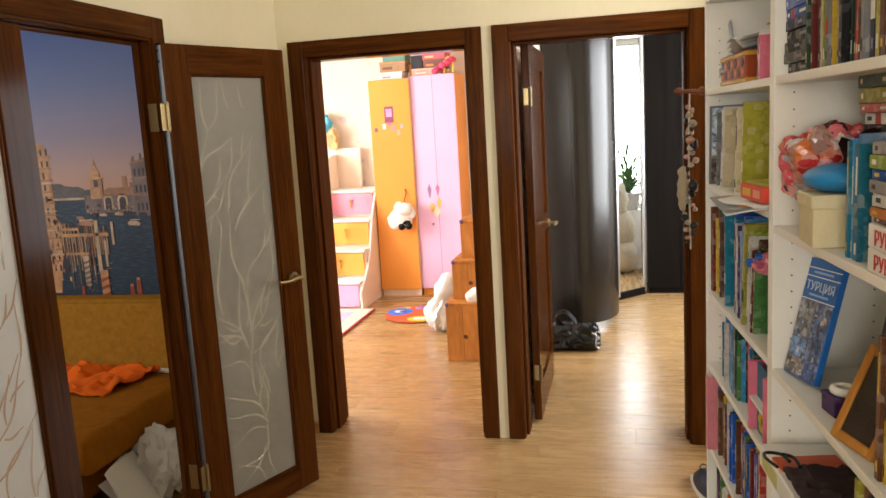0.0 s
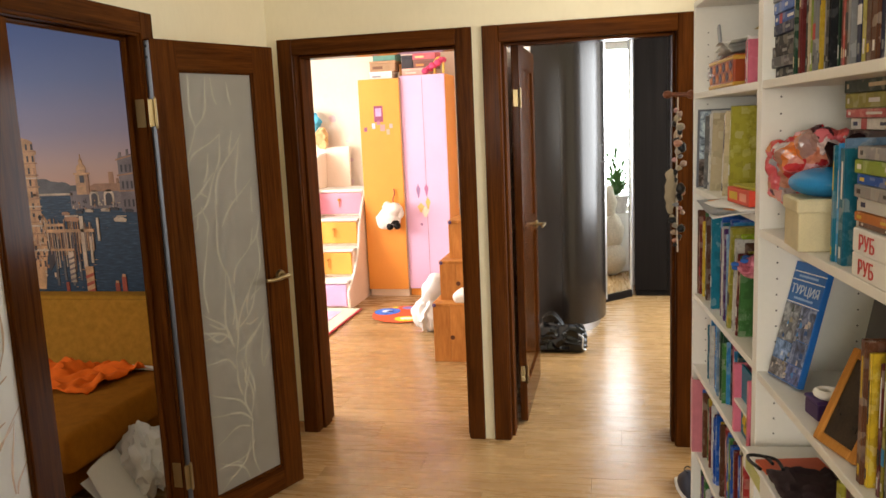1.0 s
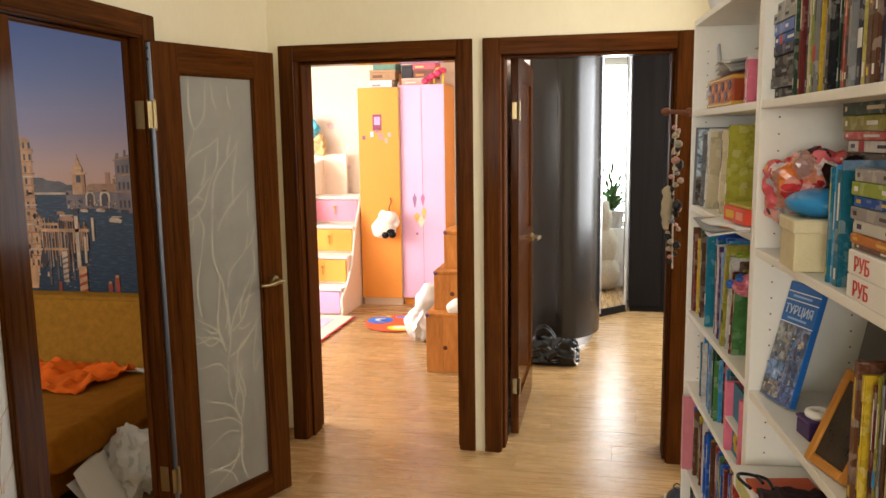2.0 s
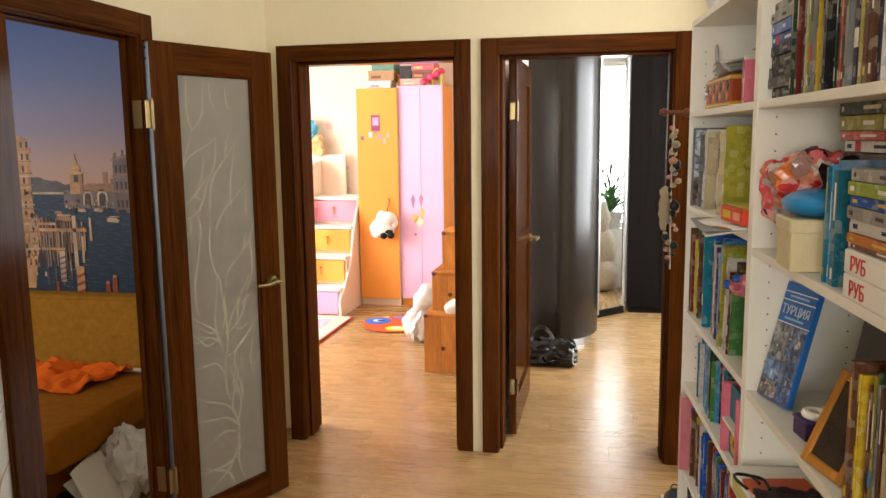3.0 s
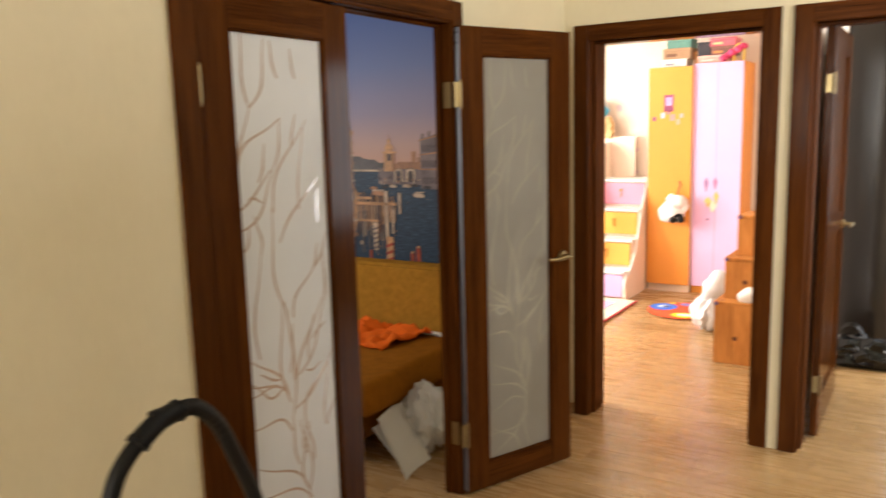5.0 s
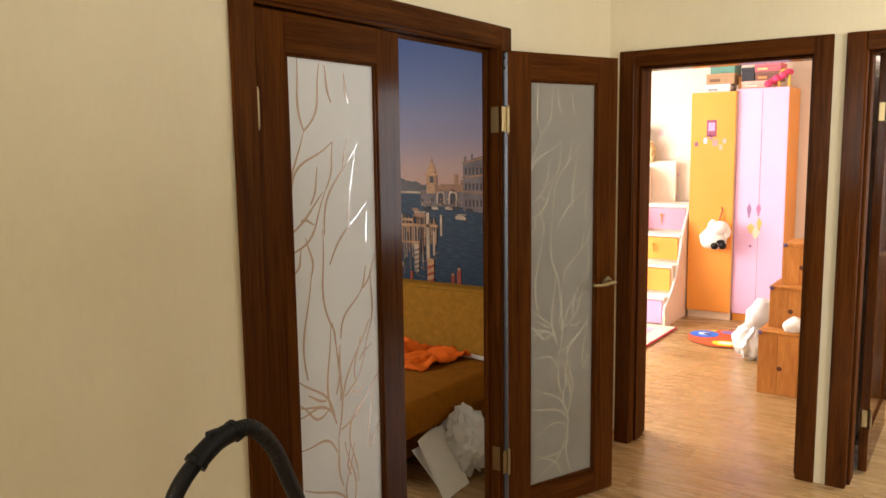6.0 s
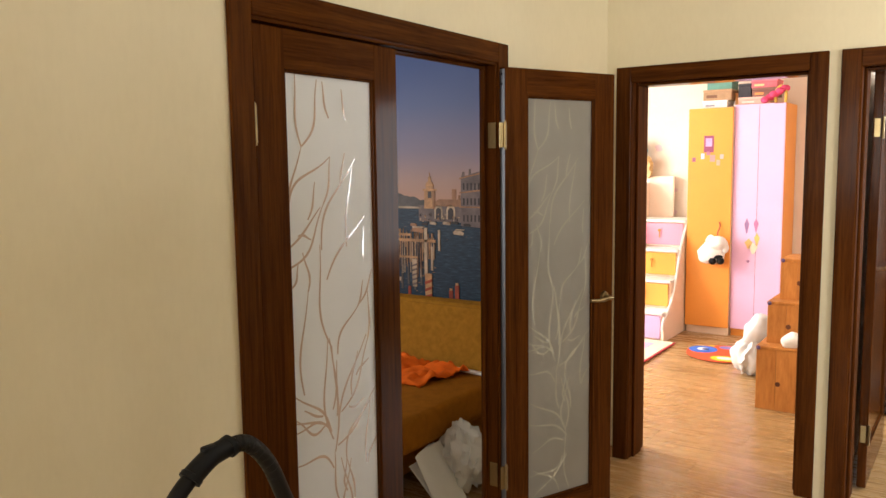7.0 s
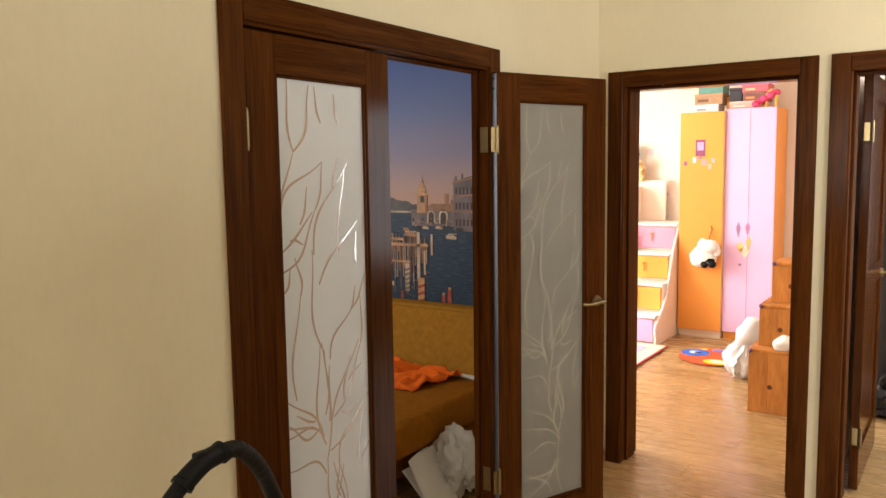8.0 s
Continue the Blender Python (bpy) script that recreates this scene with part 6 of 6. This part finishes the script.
fc = bpy.data.curves.new("title", "FONT")
fc.body, fc.size, fc.extrude, fc.align_x = "ТУРЦИЯ", 0.0305, 0.0006, "CENTER"
ft = new("title_source", fc)
dg = bpy.context.evaluated_depsgraph_get()
title = new("title", bpy.data.meshes.new_from_object(ft.evaluated_get(dg)))
bpy.data.objects.remove(ft)
title.data.materials.append(tint((0.55, 0.62, 0.70)))
title.parent = gd
title.matrix_basis = pose(GW / 2, -0.0016, 0.209, 90, 0, 0)
tagged(title, "pale blue printed title letters")

al = thing("dark_album", at(1, 0.22, 0.15, 0.9856, 8, 10, -6), "grey photo album leaning behind the travel guide", "book")
part("cover", boxes((0, 0.20, 0, 0.03, 0, 0.25), bevel=0.003), tint((0.09, 0.088, 0.085), 0.5), al)
part("page_block", boxes((0.004, 0.204, 0.004, 0.026, 0.004, 0.246)), PAGES, al)

pf = thing("wooden_photo_frame", at(1, 0.447, -0.002, 0.99, 0, 12, -24), "honey-coloured wooden photo frame leaning on the shelf", "photo frame")
FW, FH, FB = 0.135, 0.195, 0.019
part("frame_side", boxes((0, FB, 0, 0.016, 0, FH), bevel=0.003), ORANGE_WOOD, pf)
part("frame_side", boxes((FW - FB, FW, 0, 0.016, 0, FH), bevel=0.003), ORANGE_WOOD, pf)
part("frame_side", boxes((FB, FW - FB, 0, 0.016, 0, FB), bevel=0.003), ORANGE_WOOD, pf)
part("frame_side", boxes((FB, FW - FB, 0, 0.016, FH - FB, FH), bevel=0.003), ORANGE_WOOD, pf)
part("picture", boxes((FB - 0.002, FW - FB + 0.002, 0.006, 0.010, FB - 0.002, FH - FB + 0.002)), plain("dim_brown_picture", (0.045, 0.028, 0.017), 0.2, vary=0.5, scale=12, bump=0.0), pf)
part("stand", boxes((FW / 2 - 0.015, FW / 2 + 0.015, 0.016, 0.02, 0.01, FH * 0.7)), BLACK, pf)

vb = thing("violet_box", at(1, 0.30, 0.03, 0.9856, 0, 6), "small dark violet gift box on the shelf", "box")
part("tray", boxes((0, 0.062, 0, 0.06, 0, 0.034), bevel=0.002), tint((0.05, 0.02, 0.10)), vb)
part("lid", boxes((-0.002, 0.064, -0.002, 0.062, 0.0345, 0.043), bevel=0.002), tint((0.07, 0.03, 0.13)), vb)
bm = bmesh.new()
tube(bm, [(0.022 * math.cos(a), 0.020 * math.sin(a), 0.009) for a in [k * math.pi / 6 for k in range(13)]], 0.009, 10, 3)
solid("white_tape_roll", bm, PAPER, "white roll of tape lying on the violet box", "tape roll", at(1, 0.332, 0.065, 1.0288), smooth=True)

# white boxes, an orange folder and a dark lace bag on the lower shelf
lb = thing("white_shoe_box", at(1, 0.03, -0.03, 0.7356), "white cardboard box lid full of papers on the lower shelf", "box")
part("carton", boxes((0, 0.36, 0, 0.22, 0, 0.055), bevel=0.003), PAPER, lb)
part("print", boxes((0.03, 0.16, -0.001, 0.001, 0.008, 0.045)), tint((0.55, 0.55, 0.2)), lb)
of = solid("orange_card_folder", boxes((0, 0.07, 0, 0.15, 0, 0.008), bevel=0.001), tint((0.6, 0.08, 0.01)), "orange card folder lying on the white box", "folder", at(1, 0.13, -0.026, 0.7912, 0, 6))
bm = bmesh.new()
bmesh.ops.create_grid(bm, x_segments=22, y_segments=16, size=0.5)
for v in bm.verts:
    x, y = v.co.x, v.co.y
    v.co = Vector((0.13 + x * 0.22, 0.10 + y * 0.17, 0.012 + 0.022 * abs(noise.noise(Vector((x * 6, y * 6, 2)))) + 0.012 * max(0, noise.noise(Vector((x * 15, y * 15, 5))))))
lace = solid("dark_lace_pouch", bm, plain("dark_plum_lace", (0.035, 0.016, 0.020), 0.8, vary=0.5, scale=60, bump=0.6), "dark plum lace pouch with black cord on the folder", "pouch", at(1, 0.20, -0.04, 0.7994), smooth=True)
lace.modifiers.new("thick", "SOLIDIFY").thickness = 0.008
bm = bmesh.new()
tube(bm, [(0.03, 0.0, 0.02), (-0.03, -0.01, 0.015), (-0.07, 0.0, 0.01), (-0.05, 0.03, 0.015), (0.0, 0.035, 0.02)], 0.004)
tube(bm, [(0.03, 0.05, 0.02), (-0.02, 0.05, 0.02), (-0.04, 0.03, 0.02)], 0.004)
cord = part("cord", bm, BLACK, lace, "black looped cord", True)
bm = bmesh.new()
ball(bm, (0, 0, 0.02), (0.03, 0.022, 0.02), 3)
crumple(bm, 0.016, 30)
solid("blue_white_ribbon", bm, tint((0.30, 0.38, 0.62)), "crumpled blue and white ribbon knot", "ribbon", at(1, 0.40, -0.03, 0.7356 + 0.0), smooth=True)

# ornament that hangs at the end of the bookcase
ho = thing("hanging_charm_string", at(0, -0.012, -0.03, 1.26), "string of shells, black beads and cloth charms on a stick", "ornament")
bm = bmesh.new()
tube(bm, [(0.0, -0.05, 0.44), (0.004, 0.0, 0.437), (0.008, 0.035, 0.436)], 0.008)
ball(bm, (0.0, -0.055, 0.44), (0.014, 0.018, 0.014), 2)
ball(bm, (0.006, 0.022, 0.437), (0.012, 0.014, 0.016), 2)
part("stick", bm, tint((0.16, 0.05, 0.02), 0.4), ho, smooth=True)
bm = bmesh.new()
tube(bm, [(0.0, -0.02, 0.43), (0.0, -0.024, 0.2), (0.0, -0.02, -0.12)], 0.003)
part("cord", bm, tint((0.5, 0.42, 0.33), 0.9), ho)
rc = random.Random(4)
cols = [(0.45, 0.24, 0.22), (0.36, 0.25, 0.19), (0.34, 0.28, 0.18), (0.012, 0.012, 0.012), (0.30, 0.26, 0.20), (0.012, 0.012, 0.012), (0.38, 0.26, 0.17), (0.02, 0.018, 0.018), (0.40, 0.2, 0.14), (0.012, 0.012, 0.012), (0.42, 0.36, 0.29), (0.2, 0.2, 0.21)]
for k in range(34):
    bm = bmesh.new()
    z = 0.385 - 0.0145 * k
    r = rc.uniform(0.008, 0.016)
    ball(bm, (rc.uniform(-0.012, 0.012), -0.022 + rc.uniform(-0.024, 0.024) * (0.4 + 0.6 * math.sin(k / 33 * math.pi)), z), (r, r, r * rc.uniform(0.7, 1.4)), 2)
    crumple(bm, 0.005, 60, k)
    part("charm", bm, tint(cols[k % len(cols)], 0.35), ho, smooth=True)

bm = bmesh.new()
ball(bm, (0.004, -0.046, 0.10), (0.010, 0.020, 0.085), 3)
crumple(bm, 0.010, 40)
part("cloth_charm", bm, tint((0.36, 0.29, 0.19), 0.8), ho, "limp beige cloth charm", True)

# shoe by the bookcase's end
sh = thing("dark_shoe", pose(2.03, 3.36, 0.0, 0, 0, 100), "dark blue shoe with a white sole beside the bookcase", "shoe")
bm = bmesh.new()
outline(bm, [(-0.13, -0.035), (-0.10, -0.045), (0.05, -0.045), (0.12, -0.03), (0.14, 0.0), (0.12, 0.035), (0.05, 0.045), (-0.10, 0.042), (-0.13, 0.03)], "z", 0.0, 0.022)
part("sole", bm, PAPER, sh)
bm = bmesh.new()
ball(bm, (0, 0, 0), 1, 3)
for v in bm.verts:
    x, y, z = v.co
    v.co = Vector((x * 0.132, y * 0.043, 0.024 + max(0, z) * (0.085 if x < 0.1 else 0.085 - 0.055 * (x - 0.1))))
part("upper", bm, tint((0.015, 0.02, 0.04)), sh, smooth=True)
bm = bmesh.new()
tube(bm, [(0.02, -0.02, 0.105), (0.04, 0.0, 0.11), (0.02, 0.02, 0.106), (-0.02, 0.015, 0.11)], 0.003)
part("laces", bm, BLACK, sh)

# ---- vacuum cleaner hose by the wall ----
vh = thing("vacuum_cleaner_hose", (0.42, 0.963, 0), "black vacuum cleaner hose and grip arching up from the floor", "vacuum cleaner")
PTS = [(0.02, 0.10, 0.024), (-0.02, -0.16, 0.05), (0.0, -0.22, 0.35), (0.0, -0.205, 0.78), (0.0, -0.165, 0.953), (0.0, -0.085, 1.027)]
bm = bmesh.new()
tube(bm, PTS, 0.0165, 14, 10)
part("wand", bm, BLACK, vh, "glossy black curved wand", True)
bm = bmesh.new()
tube(bm, [(0.0, -0.105, 1.013), (0.0, -0.06, 1.037), (0.0, -0.012, 1.045)], lambda t: 0.0215 - 0.001 * t, 16)
cyl(bm, (0.0, -0.018, 1.043), (0.0, -0.008, 1.046), 0.0235, n=20)
cyl(bm, (0.0, -0.112, 1.007), (0.0, -0.104, 1.014), 0.0235, n=20)
box(bm, -0.008, 0.008, -0.08, -0.05, 1.05, 1.062, 0.003)
part("grip", bm, BLACK, vh, "black plastic grip collar", True)
hose = [(0.0, -0.01, 1.044), (0.0, 0.035, 1.035), (0.0, 0.085, 0.982), (0.0, 0.125, 0.90), (0.0, 0.18, 0.76), (0.0, 0.24, 0.5), (0.0, 0.22, 0.15), (0.03, 0.02, 0.03), (0.12, -0.25, 0.024)]
bm = bmesh.new()
tube(bm, hose, lambda t: 0.0175 + 0.0005 * math.sin(t * 900), 14, 40)
part("ribbed_hose", bm, DARKGREY, vh, "dark grey ribbed hose", True)

# ---- floor boards ----
floor = structure("floor", boxes((-2.94, 3.84, -4.94, 7.92, -0.06, -0.012)), SKIRT, "light oak laminate floor", "floor")
plank = None
PW, PL = 0.193, 1.285
for r in range(67):
    y = -4.83 + PW * r
    for c in range(-1, 6):
        x = -2.94 + PL * c + (0.37 * r % 1) * PL
        if not -3.2 < x < 3.02 or (y < -0.5 and not 0.0 < x + PL < 3.3):
            continue
        if plank is None:
            bm = bmesh.new()
            box(bm, 0.0002, PL - 0.0002, 0.0002, PW - 0.0002, -0.012, 0.0, 0.0006)
            plank = part("plank", bm, LAM, floor)
            plank.location = (x, y, 0)
        else:
            p = new("plank", plank.data)
            p.parent, p.location = floor, (x, y, 0)
